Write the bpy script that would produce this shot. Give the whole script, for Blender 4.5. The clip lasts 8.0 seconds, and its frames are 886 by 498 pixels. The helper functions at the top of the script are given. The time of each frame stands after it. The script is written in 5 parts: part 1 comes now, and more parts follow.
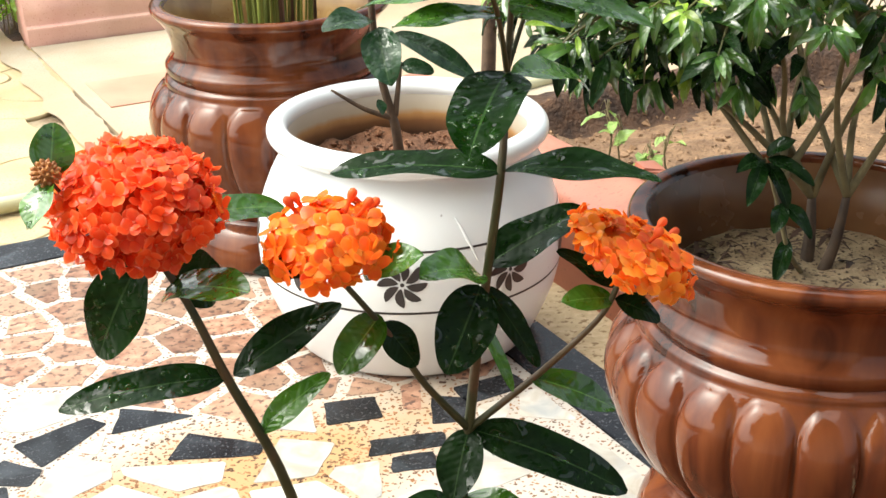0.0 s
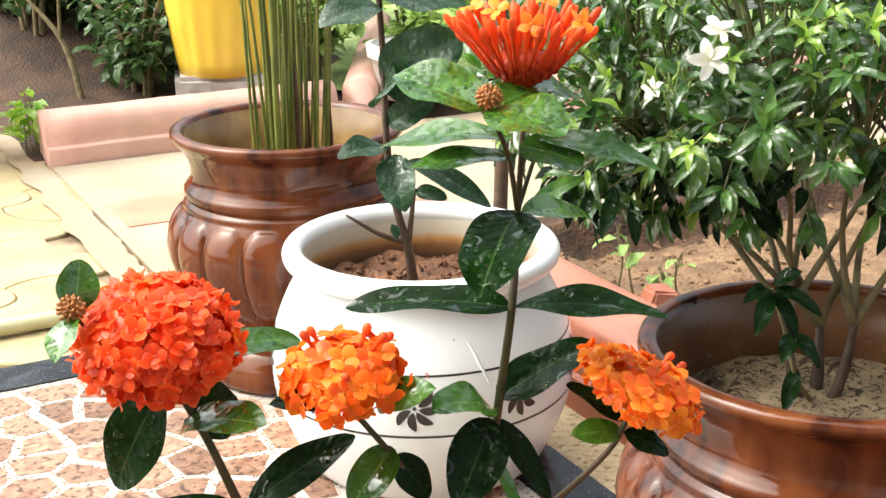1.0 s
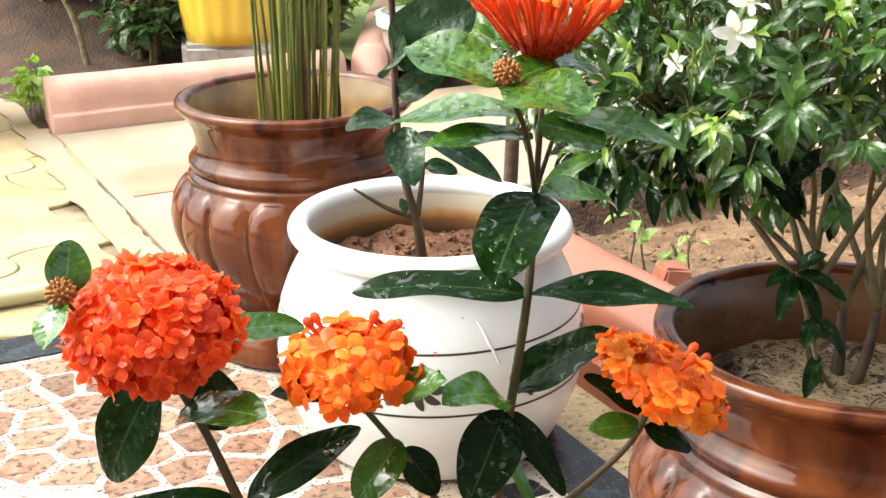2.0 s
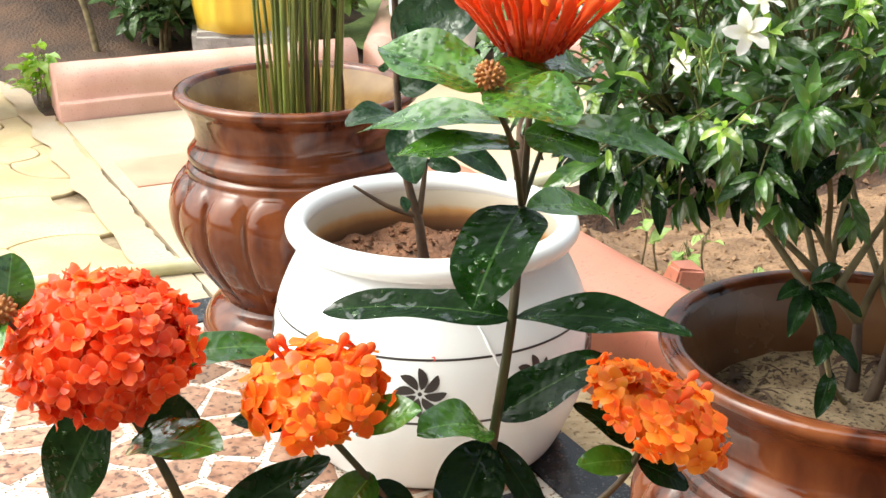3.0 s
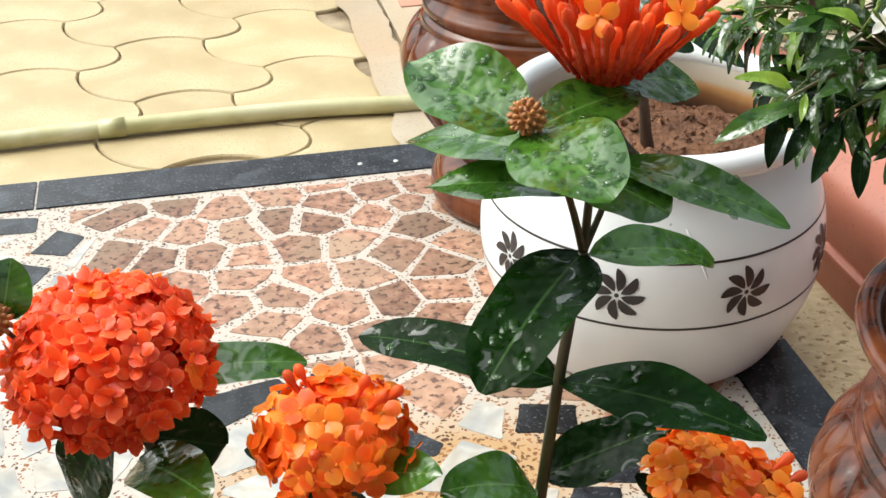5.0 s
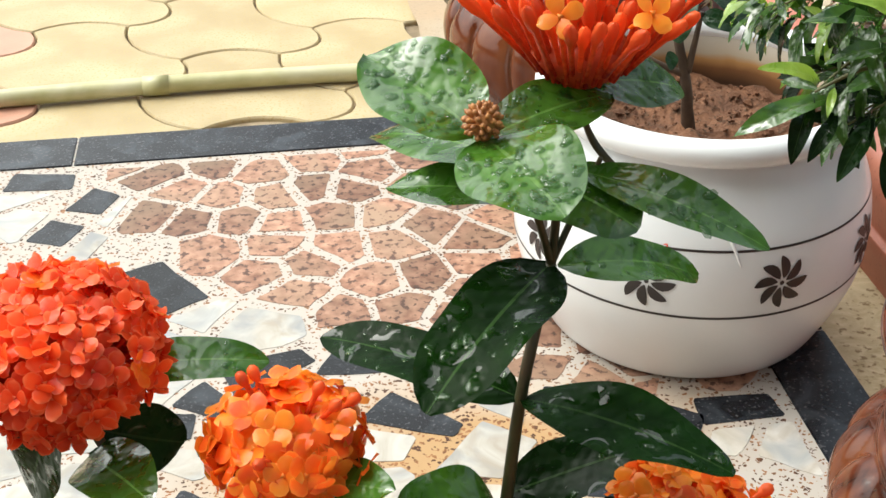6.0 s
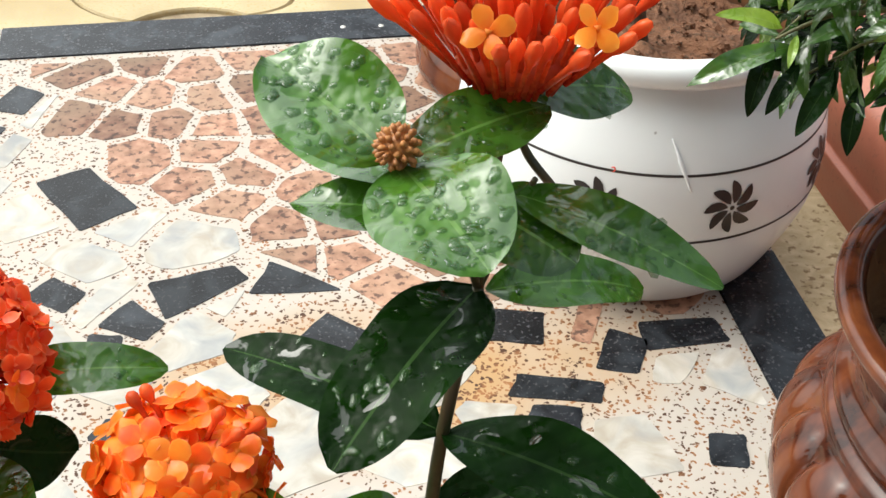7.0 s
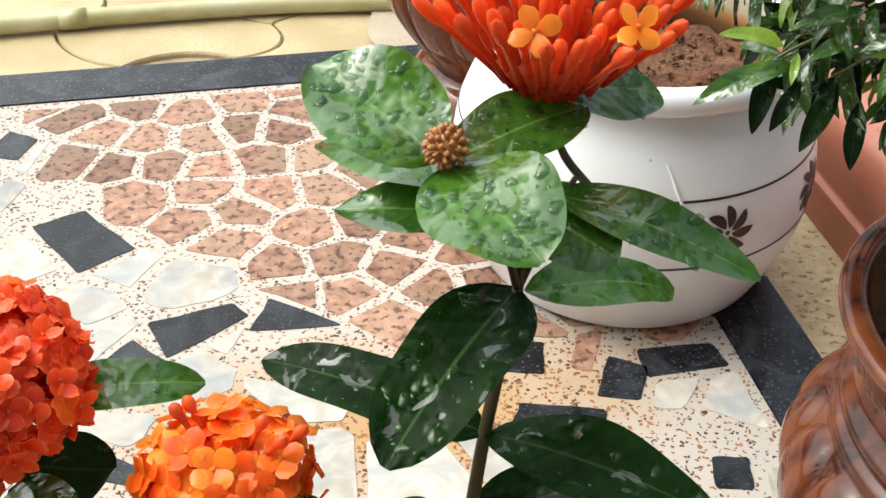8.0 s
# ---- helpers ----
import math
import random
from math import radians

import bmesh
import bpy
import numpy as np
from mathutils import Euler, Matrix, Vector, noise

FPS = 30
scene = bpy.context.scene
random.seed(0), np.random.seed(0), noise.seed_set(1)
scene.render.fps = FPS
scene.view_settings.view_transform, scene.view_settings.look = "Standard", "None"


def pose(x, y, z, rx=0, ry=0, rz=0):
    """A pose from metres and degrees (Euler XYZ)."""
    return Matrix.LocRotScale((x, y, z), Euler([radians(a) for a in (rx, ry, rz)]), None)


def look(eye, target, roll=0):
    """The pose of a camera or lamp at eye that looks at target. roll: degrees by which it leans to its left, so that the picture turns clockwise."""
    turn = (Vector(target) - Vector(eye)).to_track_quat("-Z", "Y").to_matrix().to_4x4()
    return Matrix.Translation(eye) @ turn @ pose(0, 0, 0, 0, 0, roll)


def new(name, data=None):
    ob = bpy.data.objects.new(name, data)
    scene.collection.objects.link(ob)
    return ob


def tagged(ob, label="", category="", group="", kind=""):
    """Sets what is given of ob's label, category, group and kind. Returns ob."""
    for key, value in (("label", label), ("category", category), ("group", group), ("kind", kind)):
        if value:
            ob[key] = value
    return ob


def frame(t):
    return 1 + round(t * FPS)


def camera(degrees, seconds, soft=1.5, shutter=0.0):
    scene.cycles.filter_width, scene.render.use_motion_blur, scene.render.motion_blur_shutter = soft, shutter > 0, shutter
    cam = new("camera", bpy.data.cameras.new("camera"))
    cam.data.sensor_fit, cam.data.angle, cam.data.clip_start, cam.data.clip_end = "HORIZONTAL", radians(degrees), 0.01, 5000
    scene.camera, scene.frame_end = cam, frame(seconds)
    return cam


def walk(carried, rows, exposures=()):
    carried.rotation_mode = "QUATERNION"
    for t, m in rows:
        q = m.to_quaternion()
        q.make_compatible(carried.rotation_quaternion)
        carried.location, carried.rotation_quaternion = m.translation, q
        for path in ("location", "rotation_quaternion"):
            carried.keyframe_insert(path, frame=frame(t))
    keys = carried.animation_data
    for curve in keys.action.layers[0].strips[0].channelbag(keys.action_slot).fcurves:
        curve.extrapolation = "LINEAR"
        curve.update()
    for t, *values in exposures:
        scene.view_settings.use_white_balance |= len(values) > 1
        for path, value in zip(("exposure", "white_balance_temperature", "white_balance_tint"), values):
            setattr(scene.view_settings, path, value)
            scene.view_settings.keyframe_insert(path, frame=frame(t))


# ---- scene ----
cam = camera(38, 8.0)
PATH = [
    (0, (-0.1784, -0.1263, 0.6520), (0.0491, 1.2295, 0.0520), -0.67),
    (0.5, (-0.1867, -0.1434, 0.6668), (0.0262, 1.2530, 0.1620), -0.61),
    (1, (-0.1801, -0.1378, 0.6660), (0.0421, 1.2677, 0.1914), -0.57),
    (1.5, (-0.1786, -0.1212, 0.6662), (0.0497, 1.2869, 0.2023), 0.18),
    (1.7, (-0.1790, -0.1141, 0.6635), (0.0424, 1.2863, 0.1738), 0.16),
    (2.8, (-0.1599, -0.0738, 0.6588), (0.0354, 1.3198, 0.1394), -0.08),
    (3, (-0.1547, -0.0622, 0.6568), (0.0357, 1.3317, 0.1366), 0.40),
    (3.5, (-0.1434, -0.0410, 0.6509), (0.0118, 1.3558, 0.1266), -0.01),
    (4, (-0.1213, 0.0277, 0.6540), (-0.1243, 1.4016, 0.0521), -1.85),
    (4.1, (-0.1157, 0.0283, 0.6722), (-0.1701, 1.3868, 0.0385), -1.45),
    (4.5, (-0.0892, 0.0400, 0.6995), (-0.2180, 1.3686, 0.0152), -1.32),
    (4.7, (-0.0739, 0.0383, 0.7087), (-0.2137, 1.3461, -0.0125), -1.16),
    (5.8, (-0.0343, 0.0681, 0.7071), (-0.2719, 1.3363, -0.0579), -0.36),
    (6, (-0.0288, 0.0760, 0.7077), (-0.2690, 1.3308, -0.0782), -0.29),
    (6.2, (-0.0276, 0.0925, 0.7047), (-0.2565, 1.3147, -0.1343), 1.15),
    (6.5, (-0.0244, 0.1135, 0.7094), (-0.2142, 1.3345, -0.1410), 1.80),
    (7, (-0.0307, 0.1394, 0.7179), (-0.1978, 1.3185, -0.1941), 1.92),
    (7.3, (-0.0374, 0.1408, 0.7215), (-0.1995, 1.3388, -0.1665), 1.95),
    (7.5, (-0.0413, 0.1411, 0.7258), (-0.1838, 1.3342, -0.1721), 2.87),
    (8, (-0.0452, 0.1235, 0.7130), (-0.1936, 1.3377, -0.1553), 1.21),
]
walk(cam, [(t, look(e, g, r)) for t, e, g, r in PATH], [(0, 1.24, 6500, 3), (0.5, 1.32, 6500, 3), (4.0, 1.32, 6500, 3), (4.5, 0.77, 6250, 3), (6, 0.71, 6350, 3), (8, 0.74, 6300, 4)])

# ---- daylight: bright overcast sky, wide soft sun ----
SUN_AZ, SUN_EL = 172, 54
world = bpy.data.worlds.new("sky")
scene.world = world
world.use_nodes = True
sky = world.node_tree.nodes.new("ShaderNodeTexSky")
sky.sky_type, sky.sun_disc = "NISHITA", False
sky.sun_elevation, sky.sun_rotation = radians(SUN_EL), radians(90 - SUN_AZ)
sky.dust_density, sky.air_density, sky.ozone_density = 8.0, 1.0, 0.6
cloud = world.node_tree.nodes.new("ShaderNodeHueSaturation")
cloud.inputs["Saturation"].default_value = 0.45
world.node_tree.links.new(sky.outputs[0], cloud.inputs["Color"])
world.node_tree.links.new(cloud.outputs[0], world.node_tree.nodes["Background"].inputs[0])
world.node_tree.nodes["Background"].inputs[1].default_value = 0.15
sun = new("sun", bpy.data.lights.new("sun", "SUN"))
sun.data.energy, sun.data.angle, sun.data.color = 1.4, radians(105), (1.0, 0.97, 0.93)
sun.matrix_world = look((math.cos(radians(SUN_AZ)) * math.cos(radians(SUN_EL)) * 9,
                         math.sin(radians(SUN_AZ)) * math.cos(radians(SUN_EL)) * 9, math.sin(radians(SUN_EL)) * 9), (0, 0, 0))


# ---- materials ----
def nodes_of(name):
    m = bpy.data.materials.new(name)
    m.use_nodes = True
    return m, m.node_tree.nodes, m.node_tree.links, m.node_tree.nodes["Principled BSDF"]


def ramp(nodes, links, src, stops):
    r = nodes.new("ShaderNodeValToRGB")
    el = r.color_ramp.elements
    while len(el) < len(stops):
        el.new(0.5)
    for e, (p, c) in zip(el, stops):
        e.position, e.color = p, (*c, 1)
    links.new(src, r.inputs[0])
    return r.outputs[0]


def noise_tex(nodes, links, scale, detail=4.0, coord="Object", stretch=None, distort=0.0):
    co = nodes.new("ShaderNodeTexCoord")
    out = co.outputs[coord]
    if stretch:
        mp = nodes.new("ShaderNodeMapping")
        mp.inputs["Scale"].default_value = stretch
        links.new(out, mp.inputs[0])
        out = mp.outputs[0]
    n = nodes.new("ShaderNodeTexNoise")
    n.inputs["Scale"].default_value, n.inputs["Detail"].default_value = scale, detail
    n.inputs["Distortion"].default_value = distort
    links.new(out, n.inputs["Vector"])
    return n.outputs["Fac"]


def mix(nodes, links, fac, a, b, mode="MIX"):
    m = nodes.new("ShaderNodeMix")
    m.data_type, m.blend_type = "RGBA", mode
    for sock, v in ((m.inputs[0], fac), (m.inputs[6], a), (m.inputs[7], b)):
        if isinstance(v, (int, float)):
            sock.default_value = v
        elif isinstance(v, tuple):
            sock.default_value = (*v, 1)
        else:
            links.new(v, sock)
    return m.outputs[2]


def bump(nodes, links, bsdf, src, strength, distance):
    b = nodes.new("ShaderNodeBump")
    b.inputs["Strength"].default_value, b.inputs["Distance"].default_value = strength, distance
    links.new(src, b.inputs["Height"])
    links.new(b.outputs[0], bsdf.inputs["Normal"])


def surf(name, c1, c2, scale=20.0, fine=150.0, rough=(0.4, 0.7), bumps=0.2, depth=0.002, speck=None, speck_amount=0.35,
         vary=0.0, stretch=None, distort=0.0, coat=0.0, second=None, second_scale=4.0, spec=0.5):
    """A surface of two colours in patches, with specks, uneven gloss and fine relief."""
    m, nodes, links, bsdf = nodes_of(name)
    big = noise_tex(nodes, links, scale, 5, stretch=stretch, distort=distort)
    col = ramp(nodes, links, big, [(0.32, c1), (0.68, c2)])
    small = noise_tex(nodes, links, fine, 3)
    if second:
        wide = noise_tex(nodes, links, second_scale, 4, distort=0.6)
        col = mix(nodes, links, ramp(nodes, links, wide, [(0.45, (0, 0, 0)), (0.68, (1, 1, 1))]), col, second)
    if speck:
        dots = ramp(nodes, links, small, [(0.62 - speck_amount * 0.3, (0, 0, 0)), (0.7 - speck_amount * 0.3, (1, 1, 1))])
        col = mix(nodes, links, dots, col, speck)
    if vary:
        info = nodes.new("ShaderNodeObjectInfo")
        hsv = nodes.new("ShaderNodeHueSaturation")
        mr = nodes.new("ShaderNodeMapRange")
        mr.inputs["To Min"].default_value, mr.inputs["To Max"].default_value = 1 - vary, 1 + vary
        links.new(info.outputs["Random"], mr.inputs[0])
        links.new(mr.outputs[0], hsv.inputs["Value"])
        links.new(col, hsv.inputs["Color"])
        col = hsv.outputs[0]
    links.new(col, bsdf.inputs["Base Color"])
    rr = nodes.new("ShaderNodeMapRange")
    rr.inputs["To Min"].default_value, rr.inputs["To Max"].default_value = rough
    links.new(big, rr.inputs[0])
    links.new(rr.outputs[0], bsdf.inputs["Roughness"])
    bsdf.inputs["Specular IOR Level"].default_value = spec
    if coat:
        bsdf.inputs["Coat Weight"].default_value, bsdf.inputs["Coat Roughness"].default_value = coat, 0.06
    if bumps:
        bump(nodes, links, bsdf, small, bumps, depth)
    return m


def terrazzo():
    """Cement with small stone grains; the cement runs from white to ochre in wide patches."""
    m, nodes, links, bsdf = nodes_of("terrazzo")
    place = nodes.new("ShaderNodeTexCoord")
    oval = nodes.new("ShaderNodeMapping")
    oval.inputs["Location"].default_value = (-0.50, -9.0, 0.0)
    oval.inputs["Scale"].default_value = (4.0, 10.0, 0.0)
    links.new(place.outputs["Object"], oval.inputs[0])
    reach = nodes.new("ShaderNodeVectorMath")
    reach.operation = "LENGTH"
    links.new(oval.outputs[0], reach.inputs[0])
    side = nodes.new("ShaderNodeMath")
    side.operation = "MULTIPLY_ADD"
    side.inputs[1].default_value = 1.1
    links.new(noise_tex(nodes, links, 9.0, 3), side.inputs[0])
    links.new(reach.outputs["Value"], side.inputs[2])
    half = nodes.new("ShaderNodeMath")
    half.operation = "MULTIPLY"
    half.inputs[1].default_value = 0.5
    links.new(side.outputs[0], half.inputs[0])
    white = ramp(nodes, links, half.outputs[0], [(0.42, (0, 0, 0)), (0.85, (1, 1, 1))])
    cement = mix(nodes, links, white, (0.40, 0.255, 0.125), (0.44, 0.40, 0.355))
    co = nodes.new("ShaderNodeTexCoord")
    v = nodes.new("ShaderNodeTexVoronoi")
    v.inputs["Scale"].default_value = 230
    warp = nodes.new("ShaderNodeTexNoise")
    warp.inputs["Scale"].default_value = 160
    links.new(co.outputs["Object"], warp.inputs["Vector"])
    shift = nodes.new("ShaderNodeVectorMath")
    shift.operation = "MULTIPLY_ADD"
    shift.inputs[1].default_value = (0.009, 0.009, 0.0)
    links.new(warp.outputs["Color"], shift.inputs[0])
    links.new(co.outputs["Object"], shift.inputs[2])
    links.new(shift.outputs[0], v.inputs["Vector"])
    sparse = nodes.new("ShaderNodeMath")
    sparse.operation = "MULTIPLY_ADD"
    sparse.inputs[1].default_value = 0.10
    links.new(white, sparse.inputs[0])
    links.new(v.outputs["Distance"], sparse.inputs[2])
    dots = ramp(nodes, links, sparse.outputs[0], [(0.40, (1, 1, 1)), (0.46, (0, 0, 0))])
    pick = noise_tex(nodes, links, 90.0, 2)
    keep = ramp(nodes, links, pick, [(0.38, (0, 0, 0)), (0.42, (1, 1, 1))])
    fac = mix(nodes, links, 1.0, dots, keep, "MULTIPLY")
    tone = noise_tex(nodes, links, 60.0, 1)
    grain = ramp(nodes, links, tone, [(0.4, (0.06, 0.026, 0.014)), (0.6, (0.26, 0.115, 0.045))])
    links.new(mix(nodes, links, fac, cement, grain), bsdf.inputs["Base Color"])
    bsdf.inputs["Roughness"].default_value = 0.5
    bsdf.inputs["Specular IOR Level"].default_value = 0.2
    bump(nodes, links, bsdf, dots, 0.15, 0.001)
    return m


def leaf_material(name, dark, light, vein, gloss=0.22, through_light=0.22, wet_film=0.3, spec=0.45, film_ior=1.5, dry=0.52):
    """A glossy leaf: midrib and side veins along its length, blotches, each leaf a little different."""
    m, nodes, links, bsdf = nodes_of(name)
    uv = nodes.new("ShaderNodeUVMap")
    sep = nodes.new("ShaderNodeSeparateXYZ")
    links.new(uv.outputs[0], sep.inputs[0])
    patch = noise_tex(nodes, links, 70.0, 4)
    info = nodes.new("ShaderNodeObjectInfo")
    base = ramp(nodes, links, patch, [(0.3, dark), (0.75, light)])
    hsv = nodes.new("ShaderNodeHueSaturation")
    mr = nodes.new("ShaderNodeMapRange")
    mr.inputs["To Min"].default_value, mr.inputs["To Max"].default_value = 0.7, 1.35
    links.new(info.outputs["Random"], mr.inputs[0])
    links.new(mr.outputs[0], hsv.inputs["Value"])
    links.new(base, hsv.inputs["Color"])

    def calc(op, a, b=None):
        n = nodes.new("ShaderNodeMath")
        n.operation = op
        for i, v in enumerate((a, b)):
            if v is None:
                continue
            if isinstance(v, (int, float)):
                n.inputs[i].default_value = v
            else:
                links.new(v, n.inputs[i])
        return n.outputs[0]
    side = calc("ABSOLUTE", calc("SUBTRACT", sep.outputs["X"], 0.5))
    mid = calc("LESS_THAN", side, 0.018)
    wave = calc("SINE", calc("MULTIPLY", calc("SUBTRACT", sep.outputs["Y"], calc("MULTIPLY", side, 0.35)), 62.0))
    ribs = calc("MULTIPLY", calc("GREATER_THAN", wave, 0.96), 0.07)
    fac = calc("MAXIMUM", mid, ribs)
    links.new(mix(nodes, links, fac, hsv.outputs[0], vein), bsdf.inputs["Base Color"])
    wet = noise_tex(nodes, links, 105.0, 3, distort=0.9)
    rr = nodes.new("ShaderNodeMapRange")
    rr.inputs["From Min"].default_value, rr.inputs["From Max"].default_value = 0.50, 0.55
    rr.inputs["To Min"].default_value, rr.inputs["To Max"].default_value = gloss * 2.0, gloss * 0.35
    links.new(wet, rr.inputs[0])
    links.new(rr.outputs[0], bsdf.inputs["Roughness"])
    bsdf.inputs["Specular IOR Level"].default_value = spec
    bsdf.inputs["Coat Roughness"].default_value = 0.05
    bsdf.inputs["Coat IOR"].default_value = film_ior
    film = nodes.new("ShaderNodeMapRange")
    film.inputs["From Min"].default_value, film.inputs["From Max"].default_value = dry, dry + 0.03
    film.inputs["To Max"].default_value = wet_film
    links.new(wet, film.inputs[0])
    links.new(film.outputs[0], bsdf.inputs["Coat Weight"])
    uneven = calc("MULTIPLY", noise_tex(nodes, links, 95.0, 2), 1.7)
    bump(nodes, links, bsdf, calc("ADD", uneven, calc("SUBTRACT", calc("MULTIPLY", wave, 0.035), mid)), 0.6, 0.0022)
    thin = nodes.new("ShaderNodeBsdfTranslucent")
    glow = nodes.new("ShaderNodeHueSaturation")
    glow.inputs["Value"].default_value, glow.inputs["Saturation"].default_value = 1.5, 1.1
    links.new(hsv.outputs[0], glow.inputs["Color"])
    links.new(glow.outputs[0], thin.inputs["Color"])
    both = nodes.new("ShaderNodeMixShader")
    both.inputs[0].default_value = through_light
    links.new(bsdf.outputs[0], both.inputs[1])
    links.new(thin.outputs[0], both.inputs[2])
    links.new(both.outputs[0], nodes["Material Output"].inputs[0])
    return m


def glaze():
    """Brown salt glaze: streaks that run down, darker in the hollows of the fire, very shiny."""
    m, nodes, links, bsdf = nodes_of("brown_glaze")
    streak = noise_tex(nodes, links, 9.0, 4, stretch=(3.5, 3.5, 0.6), distort=0.4)
    col = ramp(nodes, links, streak, [(0.32, (0.026, 0.007, 0.004)), (0.46, (0.092, 0.023, 0.009)), (0.70, (0.165, 0.052, 0.018))])
    blot = noise_tex(nodes, links, 9.0, 3)
    links.new(mix(nodes, links, ramp(nodes, links, blot, [(0.5, (0, 0, 0)), (0.75, (0.5, 0.5, 0.5))]), col, (0.165, 0.052, 0.018)), bsdf.inputs["Base Color"])
    bsdf.inputs["Roughness"].default_value = 0.06
    bsdf.inputs["Specular IOR Level"].default_value = 0.34
    bump(nodes, links, bsdf, noise_tex(nodes, links, 45.0, 2), 0.08, 0.004)
    return m


def white_glaze():
    """Off-white glaze, greyed and dusty in soft patches, with a few small dark flecks."""
    m, nodes, links, bsdf = nodes_of("white_glaze")
    col = ramp(nodes, links, noise_tex(nodes, links, 8.0, 5), [(0.3, (0.75, 0.775, 0.785)), (0.7, (0.81, 0.84, 0.855))])
    fleck = ramp(nodes, links, noise_tex(nodes, links, 55.0, 2), [(0.77, (0, 0, 0)), (0.80, (1, 1, 1))])
    links.new(mix(nodes, links, fleck, col, (0.12, 0.10, 0.08)), bsdf.inputs["Base Color"])
    bsdf.inputs["Roughness"].default_value = 0.22
    bump(nodes, links, bsdf, noise_tex(nodes, links, 30.0, 2), 0.06, 0.003)
    return m


def stained_inside():
    """The pot's unglazed inner wall with a rusty water line above the soil."""
    m, nodes, links, bsdf = nodes_of("stained_inside")
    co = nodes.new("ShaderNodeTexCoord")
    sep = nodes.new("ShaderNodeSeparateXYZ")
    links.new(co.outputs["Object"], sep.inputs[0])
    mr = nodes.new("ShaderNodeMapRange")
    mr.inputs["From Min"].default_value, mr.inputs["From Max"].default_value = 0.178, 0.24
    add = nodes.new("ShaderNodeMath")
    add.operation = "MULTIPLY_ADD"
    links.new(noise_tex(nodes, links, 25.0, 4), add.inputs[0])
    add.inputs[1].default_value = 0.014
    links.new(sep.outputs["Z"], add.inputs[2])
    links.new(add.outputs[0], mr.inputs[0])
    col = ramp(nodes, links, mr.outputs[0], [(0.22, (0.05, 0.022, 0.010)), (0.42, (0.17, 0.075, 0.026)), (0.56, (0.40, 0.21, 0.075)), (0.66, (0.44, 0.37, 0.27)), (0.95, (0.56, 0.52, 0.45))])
    links.new(col, bsdf.inputs["Base Color"])
    bsdf.inputs["Roughness"].default_value = 0.5
    return m


def petal_material(name, inner, outer, edge):
    """A thin petal: its own colour along the length, a paler rim, some light passing through."""
    m, nodes, links, bsdf = nodes_of(name)
    uv = nodes.new("ShaderNodeUVMap")
    sep = nodes.new("ShaderNodeSeparateXYZ")
    links.new(uv.outputs[0], sep.inputs[0])
    info = nodes.new("ShaderNodeObjectInfo")
    wobble = nodes.new("ShaderNodeMath")
    wobble.operation = "MULTIPLY_ADD"
    wobble.inputs[1].default_value = 0.9
    links.new(noise_tex(nodes, links, 420.0, 3), wobble.inputs[0])
    links.new(sep.outputs["Y"], wobble.inputs[2])
    col = ramp(nodes, links, wobble.outputs[0], [(0.45, inner), (1.25, outer)])
    hsv = nodes.new("ShaderNodeHueSaturation")
    mr = nodes.new("ShaderNodeMapRange")
    mr.inputs["To Min"].default_value, mr.inputs["To Max"].default_value = 0.82, 1.12
    links.new(info.outputs["Random"], mr.inputs[0])
    links.new(mr.outputs[0], hsv.inputs["Value"])
    mh = nodes.new("ShaderNodeMapRange")
    mh.inputs["To Min"].default_value, mh.inputs["To Max"].default_value = 0.497, 0.505
    links.new(info.outputs["Random"], mh.inputs[0])
    links.new(mh.outputs[0], hsv.inputs["Hue"])
    side, rim = nodes.new("ShaderNodeMath"), nodes.new("ShaderNodeMath")
    side.operation, rim.operation = "PINGPONG", "MAXIMUM"
    side.inputs[1].default_value = 0.5
    flip = nodes.new("ShaderNodeMapRange")
    flip.inputs["From Max"].default_value = 0.5
    flip.inputs["To Min"].default_value, flip.inputs["To Max"].default_value = 1.0, 0.0
    links.new(sep.outputs["X"], side.inputs[0])
    links.new(side.outputs[0], flip.inputs[0])
    links.new(flip.outputs[0], rim.inputs[0])
    links.new(sep.outputs["Y"], rim.inputs[1])
    col = mix(nodes, links, ramp(nodes, links, rim.outputs[0], [(0.78, (0, 0, 0)), (1.0, (0.55, 0.55, 0.55))]), col, edge)
    links.new(col, hsv.inputs["Color"])
    links.new(hsv.outputs[0], bsdf.inputs["Base Color"])
    bsdf.inputs["Roughness"].default_value = 0.24
    bsdf.inputs["Specular IOR Level"].default_value = 0.3
    thin, both = nodes.new("ShaderNodeBsdfTranslucent"), nodes.new("ShaderNodeMixShader")
    links.new(hsv.outputs[0], thin.inputs["Color"])
    both.inputs[0].default_value = 0.42
    links.new(bsdf.outputs[0], both.inputs[1])
    links.new(thin.outputs[0], both.inputs[2])
    links.new(both.outputs[0], nodes["Material Output"].inputs[0])
    return m


def water():
    """Rain drops on leaves: the wet green of the leaf seen through them, under a mirror-like skin."""
    m, nodes, links, bsdf = nodes_of("water")
    bsdf.inputs["Base Color"].default_value = (0.030, 0.085, 0.014, 1)
    bsdf.inputs["Roughness"].default_value = 0.03
    bsdf.inputs["IOR"].default_value = 1.7
    clear, both = nodes.new("ShaderNodeBsdfTransparent"), nodes.new("ShaderNodeMixShader")
    clear.inputs["Color"].default_value = (0.90, 0.97, 0.90, 1)
    both.inputs[0].default_value = 0.34
    links.new(clear.outputs[0], both.inputs[1])
    links.new(bsdf.outputs[0], both.inputs[2])
    links.new(both.outputs[0], nodes["Material Output"].inputs[0])
    return m


